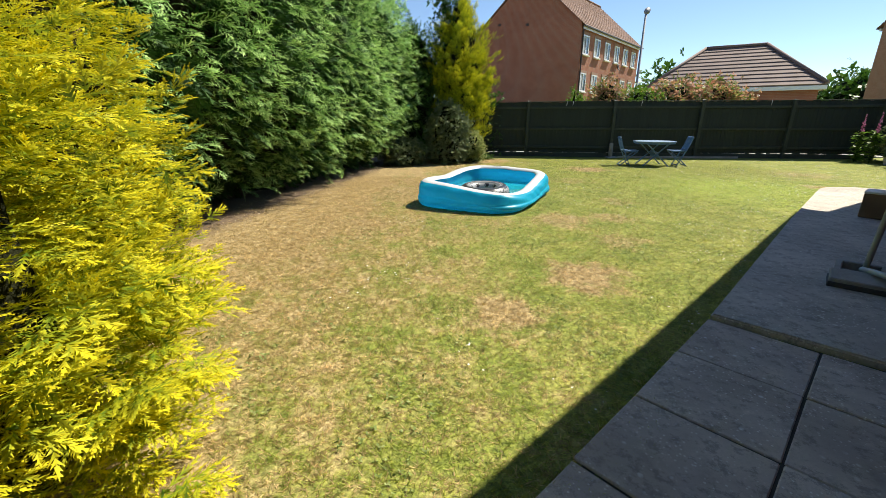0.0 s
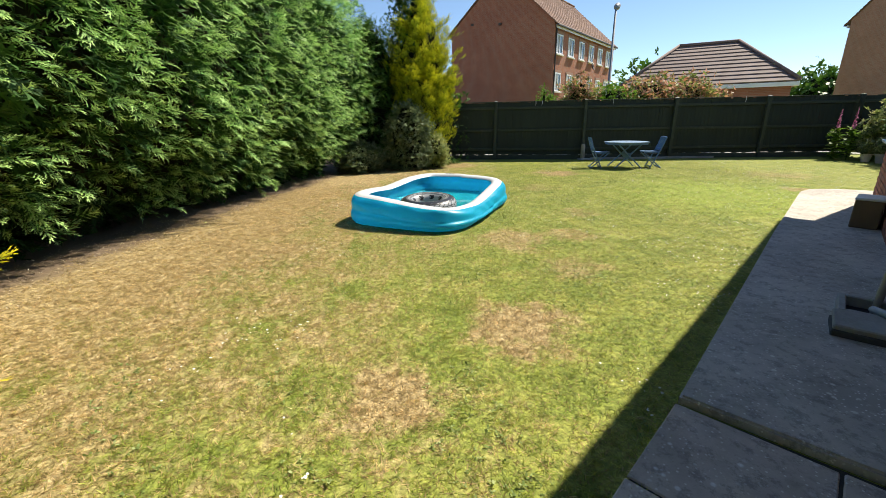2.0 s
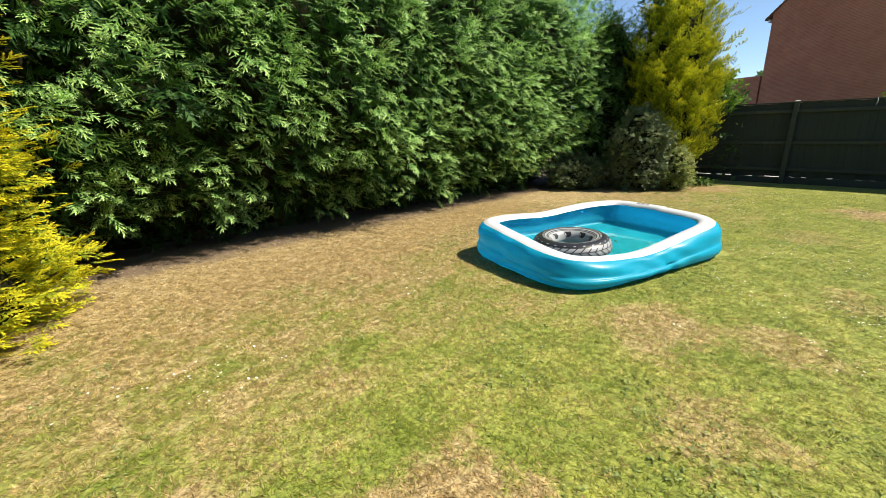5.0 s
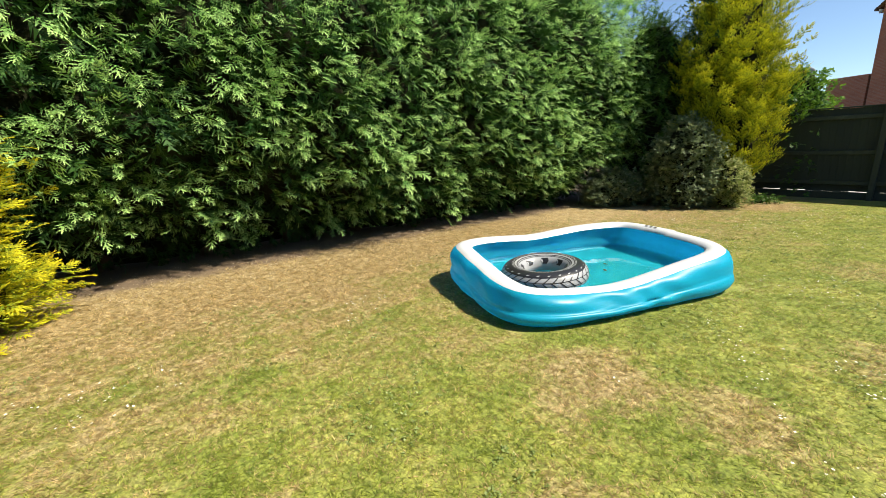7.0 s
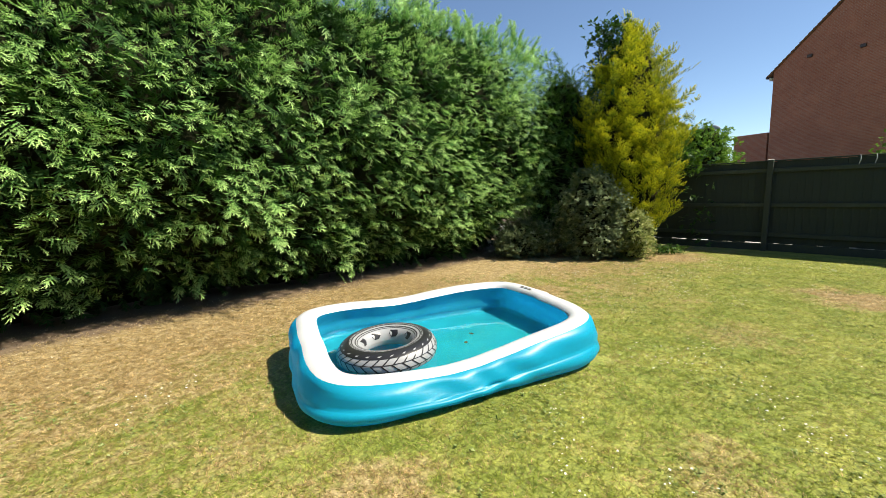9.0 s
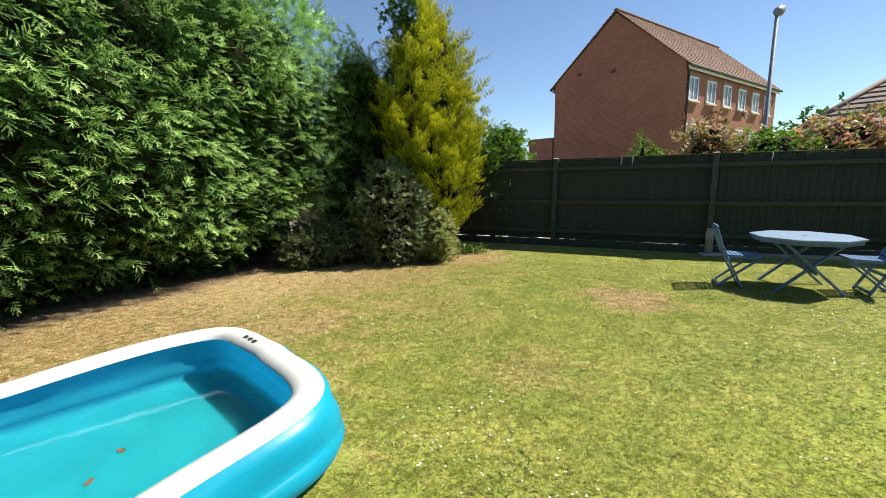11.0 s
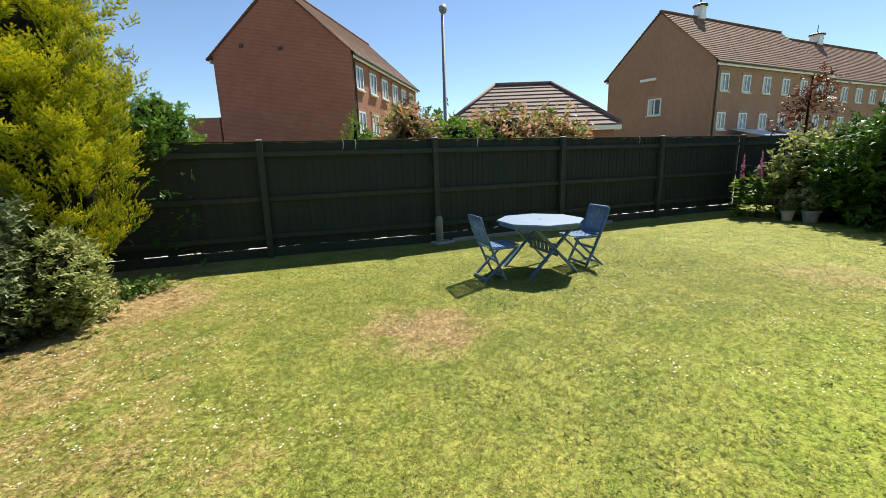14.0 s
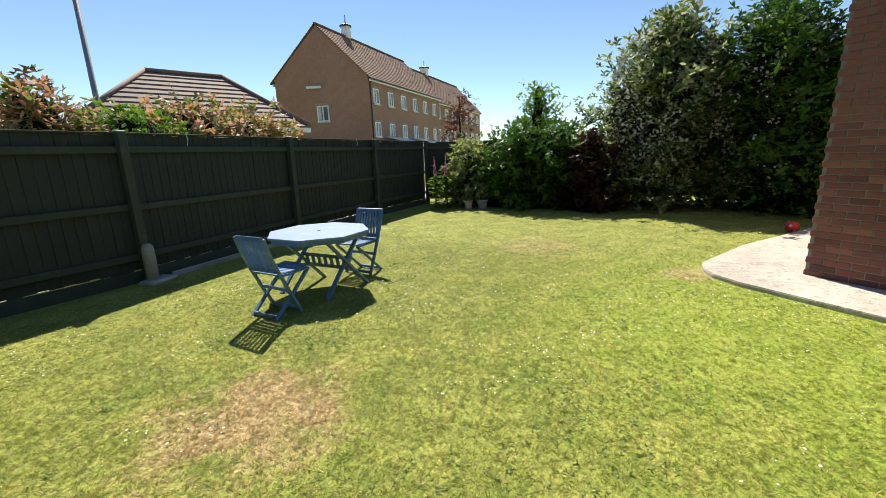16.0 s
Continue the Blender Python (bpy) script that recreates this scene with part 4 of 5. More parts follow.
crown("crown", (-2.58, 2.05, 0.0, 3.6), g_r, 4300, 0.21, GOLD_BOUGH, M_GOLD, gold, rise=0.3, jitter=0.18, seed=4, core=0.76, lump=0.4, per=9, poke=0.5, fan=0.24, loose=0.5, fine=0.8)
golda = thing("golden_conifer", "low golden yellow conifer spreading beside the paving", "conifer")
trunk("trunk", (-1.78, 0.72, -0.1), (-1.78, 0.72, 1.9), 0.09, 0.02, M_BARK, golda)
ga_r = lambda h: float(np.interp(h, [0, 0.2, 0.45, 0.7, 0.9, 1], [0.63, 0.69, 0.62, 0.45, 0.2, 0.03]))
crown("crown", (-1.78, 0.72, 0.0, 2.3), ga_r, 3500, 0.23, bough(9, 0.5, 0.1, 6, 10, 0.3), M_GOLD, golda, rise=0.4, jitter=0.13, seed=44, core=0.64, lump=0.4, per=9, poke=0.4, fan=0.24, loose=0.5, fine=0.8)
gold2 = thing("tall_golden_conifer", "tall rounded golden green conifer at the fence corner", "conifer")
trunk("trunk", (-0.03, 14.2, -0.1), (-0.03, 14.2, 4.8), 0.14, 0.02, M_BARK, gold2)
g2_r = lambda h: float(np.interp(h, [0, 0.08, 0.22, 0.45, 0.6, 0.8, 0.93, 1], [0.4, 0.55, 0.82, 0.98, 0.9, 0.63, 0.34, 0.05]))
crown("crown", (0.0, 14.2, 0.25, 5.02), g2_r, 6600, 0.25, bough(6, 0.42, -0.2, 3, 12, 0.42), M_GOLD2, gold2, rise=0.9, jitter=0.22, seed=8, core=0.78, lump=0.26, spread=0.25, per=14, poke=0.5, fan=0.18, loose=0.36, fine=0.88)
ivy = thing("ivy", "dark ivy climbing beside the conifer onto the fence", "ivy")
n = 1800
ix = np.concatenate([rng.normal(-0.42, 0.2, 900), rng.uniform(0.7, 1.6, 900)])
iz = np.concatenate([rng.uniform(2.9, 5.15, 900), rng.uniform(0.1, 2.25, 900)])
iy = np.concatenate([14.15 + rng.normal(0, 0.25, 900), np.full(900, 15.3) + rng.normal(0, 0.08, 900)])
keep = np.concatenate([rng.uniform(0, 1, 900) < 1, rng.uniform(0, 1, 900) < np.clip((1.5 - ix[900:]) * 0.9 + (iz[900:] - 1.9), 0.08, 1)])
ip = np.stack([ix, iy, iz], 1)[keep]
scatter("leaves", ip, rng.normal(0, 0.6, ip.shape) + (0, -0.8, 0.1), rng.uniform(0.1, 0.2, len(ip)), LEAVES, M_IVY, ivy)
ip = np.stack([rng.uniform(0.7, 1.3, 160), rng.uniform(15.1, 15.4, 160), rng.uniform(1.75, 2.2, 160)], 1)
scatter("young_leaves", ip, rng.normal(0, 0.6, ip.shape) + (0, -0.6, 0.3), rng.uniform(0.08, 0.14, 160), LEAVES, M_BRIGHT, ivy)


def bush(name, label, x, y, z0, z1, radius, n, size, template, material, seed, category="shrub", jitter=0.25, flowers=0, core=0.7, rise=0.4, low=0.02, squash=1.0, profile=None):
    t = thing(name, label, category)
    f = profile or [(0, 0.75), (0.25, 1.0), (0.6, 0.92), (0.85, 0.62), (1, 0.15)]
    rad = lambda h: radius * float(np.interp(h, [a for a, _ in f], [b for _, b in f]))
    crown("crown", (x, y, z0, z1), rad, n, size, template, material, t, rise=rise, jitter=jitter, seed=seed, core=core, lump=0.6, low=low, spread=0.45, squash=squash, per=9, poke=0.9, fan=0.7)
    trunk("stem", (x, y, -0.05), (x, y, z0 + (z1 - z0) * 0.7), 0.05, 0.015, M_BARK, t, 7, seed)
    if flowers:
        r = np.random.default_rng(seed + 50)
        a, h = r.uniform(0, math.tau, flowers), r.uniform(0.05, 0.98, flowers) ** 0.8
        q = np.array([rad(v) for v in h]) * r.uniform(0.95, 1.1, flowers)
        p = np.stack([x + q * np.cos(a), y + q * squash * np.sin(a), z0 + h * (z1 - z0)], 1)
        p += lumps(p, 0.5, seed)[:, None] * 0.08
        sel = lumps(p, 0.7, seed + 2) > -0.1
        p = p[sel]
        scatter("blossom", p, r.normal(0, 1, p.shape), r.uniform(0.018, 0.038, len(p)), BLOOM, M_BLOOM, t, roll=2.0)
    return t


bush("grey_shrub", "grey-green small-leaved shrub below the conifer", -0.36, 12.95, 0.0, 1.85, 0.62, 6500, 0.085, LEAVES2, M_SILVERLEAF, 14)
bush("grey_shrub", "small pale-edged shrub at the conifer foot", 0.45, 13.25, 0.0, 0.95, 0.36, 2600, 0.08, LEAVES2, M_VARIEG, 15)
bush("low_shrub", "low dark shrub at the hedge end", -1.7, 12.6, 0.0, 0.75, 0.7, 5200, 0.085, LEAVES2, M_SILVERLEAF, 16)
bush("dark_shrub", "dark evergreen filling the corner behind", -1.65, 14.3, 0.0, 4.3, 1.12, 7500, 0.26, FROND, M_SHRUB, 17, core=0.8, jitter=0.18, profile=[(0, 0.8), (0.3, 1.0), (0.7, 0.85), (0.9, 0.55), (1, 0.1)])
bush("ground_ivy", "patch of bright ivy creeping onto the lawn", 0.85, 14.2, 0.0, 0.12, 0.35, 240, 0.07, LEAVES, M_SHRUB, 18, category="ivy", core=0.3)

# shrubs along the far side of the garden
bush("variegated_shrub", "cream-edged shrub with pale yellow new leaves", 14.3, 12.9, 0.0, 1.8, 0.72, 2600, 0.2, LEAVES, M_VARIEG, 20)
bush("green_shrub", "dense glossy dark green shrub", 14.1, 10.95, 0.0, 2.2, 1.3, 4600, 0.2, LEAVES, M_SHRUB, 21, profile=[(0, 0.85), (0.3, 1.0), (0.7, 1.0), (0.9, 0.8), (1, 0.35)])
bush("copper_shrub", "sparse copper-leaved tree behind the shrubs", 15.6, 13.7, 1.6, 3.5, 0.5, 420, 0.17, LEAVES2, M_COPPER, 22, category="tree", core=0.1, jitter=0.5)
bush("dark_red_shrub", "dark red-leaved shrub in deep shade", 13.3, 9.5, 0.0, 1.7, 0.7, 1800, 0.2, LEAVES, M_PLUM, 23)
bush("flowering_shrub", "tall white-flowering shrub with arching stems", 14.2, 7.75, 0.2, 4.7, 1.5, 5600, 0.24, LEAVES2, M_CREAMLEAF, 24, flowers=9000, jitter=0.4)
bush("flowering_shrub", "tall white-flowering shrub with loose long shoots", 13.9, 5.6, 0.1, 4.6, 1.4, 4800, 0.24, LEAVES2, M_SHRUB, 25, flowers=3000, jitter=0.4)
bush("green_shrub", "dark leafy shrub in shade beside the house", 13.3, 4.4, 0.0, 3.4, 1.4, 4200, 0.26, LEAVES, M_SHRUB, 26, flowers=500)
bush("green_shrub", "dark leafy shrub behind the house corner", 12.3, 2.0, 0.0, 3.2, 1.4, 3000, 0.28, LEAVES, M_SHRUB, 27)
bush("young_tree", "pale green tree top behind the shrubs", 17.5, 11.35, 1.0, 3.95, 0.62, 1100, 0.2, LEAVES, M_BRIGHT, 28, category="tree", jitter=0.4, core=0.4)
for k, (x, y, h) in enumerate(((13.1, 13.35, 1.55), (12.85, 13.6, 1.5))):
    fox = thing("foxglove", "tall foxglove with pink bells above leafy stem", "flower", "foxgloves by the fence", at=pose(x, y, 0))
    bm = bmesh.new()
    tube(bm, [(0, 0, -0.03), (0.03, 0.01, h * 0.5), (0.0, 0.03, h)], [0.014, 0.01, 0.004], 6)
    part("stem", bm, M_SHRUB, fox, smooth=True)
    m_ = 46
    zz = np.linspace(h * 0.6, h * 0.99, m_)
    aa = rng.uniform(0, 6.3, m_)
    w = np.stack([np.cos(aa), np.sin(aa), np.full(m_, -0.7)], 1)
    scatter("bells", np.stack([0.01 + 0 * zz, 0.02 + 0 * zz, zz], 1), w, np.linspace(0.1, 0.035, m_), LEAVES, M_PINK, fox)
    lz = rng.uniform(0.02, h * 0.6, 60)
    w = np.stack([np.cos(lz * 90), np.sin(lz * 90), np.full(60, 0.2)], 1)
    scatter("leaves", np.stack([0 * lz, 0 * lz, lz], 1), w, rng.uniform(0.2, 0.32, 60), LEAVES, M_BRIGHT, fox)
for name, label, x, y, r, h, mat in (("flower_pot", "cream flower pot standing among the shrubs", 13.05, 12.7, 0.13, 0.24, M_CREAM), ("flower_pot", "blue-grey flower pot beside the shrubs", 13.1, 12.3, 0.16, 0.26, M_POT)):
    t = thing(name, label, "pot", "pots by the shrubs", at=pose(x, y, 0))
    bm = bmesh.new()
    lathe(bm, [(r * 0.7, 0), (r * 0.95, h * 0.85), (r * 1.08, h * 0.86), (r * 1.08, h), (r * 0.9, h), (r * 0.85, h * 0.8), (0.01, h * 0.8)], 18)
    part("pot", bm, mat, t, smooth=False)
    q = rng.normal(0, r * 0.5, (160, 3))
    q[:, 2] = h * 0.85 + np.abs(q[:, 2]) * 2.2
    scatter("plant", q, rng.normal(0, 0.6, q.shape) + (0, 0, 0.6), rng.uniform(0.1, 0.18, 160), LEAVES2, M_SILVERLEAF, t)
ball = thing("football", "red ball with pale patches on the grass", "ball", at=pose(10.55, 6.08, 0.0) @ Matrix.Scale(0.84, 4))
bm = bmesh.new()
bmesh.ops.create_icosphere(bm, subdivisions=3, radius=0.12, matrix=pose(0, 0, 0.12))
part("ball", bm, M_RED, ball, smooth=True)
for d in ((-0.8, 0.5, 0.3), (-0.3, -0.7, 0.6), (0.1, 0.6, 0.7), (-0.7, -0.1, -0.5)):
    bm = bmesh.new()
    v = Vector(d).normalized()
    r = bmesh.ops.create_circle(bm, cap_ends=True, segments=5, radius=0.035)
    bmesh.ops.transform(bm, matrix=Matrix.Translation(Vector((0, 0, 0.12)) + v * 0.1205) @ v.to_track_quat("Z", "Y").to_matrix().to_4x4(), verts=r["verts"])
    part("panel", bm, M_CREAM, ball, "pale panel")

# ---- paddling pool ----
NP = 200
pe, pn = pool_edge(NP)
pe[:, 0] = np.where(pe[:, 0] < 0, pe[:, 0] * 0.98, pe[:, 0])
ang = np.arange(NP) / NP * math.tau
sag = 1 - 0.12 * np.exp(-((ang - 1.75) / 0.55) ** 2) - 0.47 * np.exp(-((ang - 4.4) / 1.05) ** 2) - 0.06 * np.exp(-((ang - 3.3) / 0.4) ** 2)
wr = 0.008 * np.sin(ang * 5 + 1) + 0.006 * np.sin(ang * 8.0 + 2 + np.sin(ang * 3)) + 0.004 * np.sin(ang * 13 + 2 * np.sin(ang * 2))
slump = 0.07 * np.exp(-((ang - 4.2) / 0.9) ** 2) + 0.03 * np.exp(-((ang - 5.7) / 0.4) ** 2)


def pool_ring(profile, name, mat, parent, fill=False):
    vs, fs = [], []
    for i, (o, z, k) in enumerate(profile):
        for j in range(NP):
            oo = o + k * wr[j] * (1 + 0.6 * math.sin(i * 1.7)) + k * 0.007 * math.sin(ang[j] * 15 + z * 17 + 1.5 * math.sin(ang[j] * 4)) + slump[j] * max(0, 1 - abs(z - 0.12) / 0.2) * (o > -0.02)
            vs.append((*(pe[j] + pn[j] * oo), z * (sag[j] if z > 0.2 else 1 + (sag[j] - 1) * z / 0.2)))
    for i in range(len(profile) - 1):
        for j in range(NP):
            fs.append((i * NP + j, i * NP + (j + 1) % NP, (i + 1) * NP + (j + 1) % NP, (i + 1) * NP + j))
    if fill:
        fs.append(tuple(range((len(profile) - 1) * NP, len(profile) * NP)))
    return part(name, (vs, [], fs), mat, parent, smooth=True)


pool = thing("paddling_pool", "blue inflatable paddling pool with a white rim, partly filled", "pool", at=POOL)
pool_ring([(-0.02, 0.0, 0), (0.03, 0.02, 0.5), (0.06, 0.06, 1), (0.075, 0.11, 1), (0.07, 0.16, 1), (0.062, 0.188, 0.9), (0.06, 0.197, 0.8), (0.064, 0.24, 1), (0.065, 0.3, 1), (0.055, 0.35, 1), (0.035, 0.39, 0.6), (0.005, 0.415, 0.3)], "outer_wall", M_PVC, pool)
pool_ring([(0.007, 0.414, 0.3), (-0.02, 0.433, 0.2), (-0.06, 0.442, 0.15), (-0.115, 0.437, 0.15), (-0.155, 0.418, 0.2), (-0.17, 0.392, 0.2)], "rim", M_RIM, pool, )
pool_ring([(-0.169, 0.394, 0.2), (-0.15, 0.34, 0.6), (-0.13, 0.29, 0.8), (-0.135, 0.23, 0.8), (-0.155, 0.2, 0.5), (-0.14, 0.15, 0.6), (-0.13, 0.09, 0.6), (-0.15, 0.03, 0.3), (-0.23, 0.014, 0)], "inner_wall", M_PVCIN, pool, fill=True)
def pool_print(j0, j1, o0, o1, z0, z1, mat, label):
    """A small printed patch laid 3 mm proud of the pool's skin."""
    vs, m = [], 5
    for i in range(m):
        q = j0 + (j1 - j0) * i / (m - 1)
        k, f = int(q) % NP, q - int(q)
        k2 = (k + 1) % NP
        e, nn, sg = pe[k] * (1 - f) + pe[k2] * f, pn[k] * (1 - f) + pn[k2] * f, sag[k] * (1 - f) + sag[k2] * f
        sl = slump[k] * max(0, 1 - abs(z0 - 0.12) / 0.2) * (o0 > -0.02)
        vs += [(*(e + nn * (o0 + sl)), z0 * sg), (*(e + nn * (o1 + sl)), z1 * sg)]
    part("print", (vs, [], [(2 * i, 2 * i + 1, 2 * i + 3, 2 * i + 2) for i in range(m - 1)]), mat, pool, label)


for j in (4, 5.6, 7.2):
    pool_print(j, j + 1.0, -0.09, -0.115, 0.446, 0.444, M_GUTTER, "small dark print on the rim")
water = thing("pool_water", "clear shallow water in the paddling pool", "water", at=POOL)
wv = [(*(pe[j] * 0.99 + pn[j] * -0.15), 0.19) for j in range(0, NP, 2)]
wob = part("surface", (wv, [], [tuple(range(len(wv)))]), M_WATER, water)
wob.visible_shadow = False
bits = thing("wet_leaves", "few dark scraps lying on the pool floor", "litter", at=POOL)
for x, y in ((0.35, 0.05), (0.2, -0.12)):
    bm = bmesh.new()
    r = bmesh.ops.create_circle(bm, cap_ends=True, segments=7, radius=0.022)
    bmesh.ops.transform(bm, matrix=pose(x, y, 0.019, 0, 0, x * 300) @ Matrix.Diagonal((1.4, 0.8, 1, 1)), verts=r["verts"])
    part("scrap", bm, M_BARK, bits)

# tyre-shaped float
RM, Rm = 0.298, 0.114
ring = thing("tyre_float", "inflatable swim ring printed like a silver and black tyre", "swim ring", at=pose(0.44, 6.33, 0.225, 3, -2, 20))


def on_ring(u, w, lift=0.0):
    q = RM + (Rm + lift) * math.cos(w)
    return (q * math.cos(u), q * math.sin(u), (Rm + lift) * 0.92 * math.sin(w))


def ring_band(name, mat, w0, w1, lift, us=((0, 96),), steps=8, label=""):
    vs, fs = [], []
    for u0, u1 in us:
        base, m = len(vs), u1 - u0
        for i in range(m + 1):
            for j in range(steps + 1):
                vs.append(on_ring((u0 + i) * math.tau / 96, w0 + (w1 - w0) * j / steps, lift))
        for i in range(m):
            for j in range(steps):
                a = base + i * (steps + 1) + j
                fs.append((a, a + steps + 1, a + steps + 2, a + 1))
    return part(name, (vs, [], fs), mat, ring, label, smooth=True)


D = math.radians
ring_band("tube", M_SILVER, D(-180), D(180), 0.0, steps=32)
ring_band("sidewall", M_BLACKPVC, D(48), D(100), 0.0015, label="black printed sidewall")
ring_band("pinstripe", M_SILVER, D(88), D(90), 0.003, steps=2)
ring_band("pinstripe", M_SILVER, D(93), D(95), 0.003, steps=2)
ring_band("inner_line", M_BLACKPVC, D(110), D(115), 0.0015, steps=2)
ring_band("inner_line", M_BLACKPVC, D(120), D(123), 0.0015, steps=2)
for w0 in (-42, -8, 20, 46):
    ring_band("tread_line", M_BLACKPVC, D(w0), D(w0 + 3), 0.002, steps=2)
for lo_, hi_, skew in ((-40, -8, 2), (-6, 20, -2), (22, 46, 2)):
    for k in range(0, 96, 3):
        vs, fs = [], []
        for j in range(5):
            w = D(lo_ + (hi_ - lo_) * j / 4)
            for s in (0, 0.55):
                vs.append(on_ring((k + s + skew * j / 4 + (lo_ == -6) * 1.5) * math.tau / 96, w, 0.002))
        for j in range(4):
            fs.append((2 * j, 2 * j + 1, 2 * j + 3, 2 * j + 2))
        part("tread_groove", (vs, [], fs), M_BLACKPVC, ring, smooth=True)
for k in range(0, 96, 4):
    vs = [on_ring((k + s) * math.tau / 96, D(w), 0.003) for s, w in ((0.5, 55), (1.4, 55), (2.0, 61), (1.1, 61))]
    part("sidewall_block", (vs, [], [(0, 1, 2, 3)]), M_SILVER, ring)
for k in range(8):
    vs = [on_ring((k * 12 + s) * math.tau / 96, D(w), 0.002) for s, w in ((0.5, 132), (5.2, 132), (6.0, 150), (4.5, 165), (1.2, 165), (-0.3, 150))]
    part("rim_hole", (vs, [], [tuple(range(6))]), M_BLACKPVC, ring, "dark printed wheel hole")

# ---- table and chairs ----
table = thing("garden_table", "octagonal faded blue wooden folding table on the lawn", "table", at=pose(5.86, 12.42, 0, 0, 0, -6))
oct_ = [(0.6 * math.cos(D(22.5 + 45 * k)), 0.6 * math.sin(D(22.5 + 45 * k))) for k in range(8)]
bm = bmesh.new()
prism(bm, oct_, 0.69, 0.715)
bmesh.ops.bevel(bm, geom=list(bm.edges), offset=0.004, segments=2, affect="EDGES")
part("tabletop", bm, M_TOP, table, "faded pale blue top")
# Black disc laid on the tabletop, shade of an uncut hole in its colour.
bm = bmesh.new()
lathe(bm, [(0.022, 0.7145), (0.022, 0.7165)], 14)
part("parasol_hole", bm, M_HOLE_SHADE, table)
for k in range(8):
    (x0, y0), (x1, y1) = oct_[k], oct_[(k + 1) % 8]
    bm = bmesh.new()
    beam(bm, (x0 * 0.93, y0 * 0.93, 0.665), (x1 * 0.93, y1 * 0.93, 0.665), 0.022, 0.048, 0.003)
    part("apron", bm, M_BLUE, table)
for sy in (-0.36, 0.33):
    for sgn in (1, -1):
        bm = bmesh.new()
        beam(bm, (-0.36 * sgn, sy + 0.015 * sgn, 0.0), (0.33 * sgn, sy + 0.015 * sgn, 0.68), 0.028, 0.05, 0.004, up=(0, 1, 0))
        part("leg", bm, M_BLUE, table)
for z, x in ((0.40, 0.025), (0.27, 0.05)):
    bm = bmesh.new()
    beam(bm, (x, -0.36, z), (x, 0.33, z), 0.02, 0.04, 0.003)
    part("stretcher", bm, M_BLUE, table)
for k in range(7):
    y = -0.3 + k * 0.095
    bm = bmesh.new()
    beam(bm, (0.05, y, 0.27), (0.025, y, 0.4), 0.045, 0.016, 0.003, up=(0, 1, 0))
    part("slat", bm, M_BLUE, table)


def folding_chair(at, label):
    c = thing("folding_chair", label, "chair", "folding chairs at the table", at=at)
    for s in (-1, 1):
        bm = bmesh.new()
        y = 0.205 * s
        pts = [(-0.22, 0.83), (-0.155, 0.62), (-0.07, 0.42), (0.03, 0.2), (0.13, 0.0)]
        for (xa, za), (xb, zb) in zip(pts, pts[1:]):
            beam(bm, (xa, y, za + 0.004), (xb, y, zb - 0.004), 0.024, 0.042, 0.004, up=(0, 1, 0))
        part("upright", bm, M_BLUE, c)
        bm = bmesh.new()
        y = 0.175 * s
        beam(bm, (0.3, y, 0.425), (-0.17, y, 0.0), 0.024, 0.042, 0.004, up=(0, 1, 0))
        part("leg", bm, M_BLUE, c)
        bm = bmesh.new()
        beam(bm, (-0.1, y, 0.425), (0.31, y, 0.425), 0.022, 0.03, 0.003, up=(0, 1, 0))
        part("seat_rail", bm, M_BLUE, c)
    for k in range(8):
        bm = bmesh.new()
        y = -0.165 + k * 0.047
        beam(bm, (-0.215, y, 0.82), (-0.115, y, 0.5), 0.034, 0.012, 0.002, up=(0, 1, 0))
        part("back_slat", bm, M_BLUE, c)
    for x, z in ((-0.218, 0.825), (-0.112, 0.495)):
        bm = bmesh.new()
        beam(bm, (x, -0.195, z), (x, 0.195, z), 0.026, 0.05, 0.004, up=(0.3, 0, 1))
        part("back_rail", bm, M_BLUE, c)
    for k in range(9):
        bm = bmesh.new()
        x = -0.09 + k * 0.05
        beam(bm, (x, -0.19, 0.446 + 0.006 * abs(k - 4) / 4), (x, 0.19, 0.446 + 0.006 * abs(k - 4) / 4), 0.036, 0.014, 0.002)
        part("seat_slat", bm, M_BLUE, c)
    for x, z, y in ((-0.15, 0.03, 0.17), (0.115, 0.04, 0.2), (0.0, 0.27, 0.2)):
        bm = bmesh.new()
        beam(bm, (x, -y, z), (x, y, z), 0.022, 0.035, 0.003)
        part("stretcher", bm, M_BLUE, c)
    return c


folding_chair(pose(5.04, 12.41, 0, 0, 0, -8.5), "blue slatted wooden folding chair at the table")
folding_chair(pose(6.62, 12.32, 0, 0, 0, 171.5), "blue slatted wooden folding chair facing the table")

# ---- houses beyond the fence ----


def wall_uv(ob):
    """Lays metres along each upright wall as its texture plane."""
    me = ob.data
    uv = me.uv_layers.new(name="UVMap")
    for p in me.polygons:
        t = Vector((-p.normal.y, p.normal.x, 0))
        t = t.normalized() if t.length > 0.1 else Vector((1, 0, 0))
        for li in p.loop_indices:
            co = me.vertices[me.loops[li].vertex_index].co
            uv.data[li].uv = (co.dot(t), co.z)
    return ob


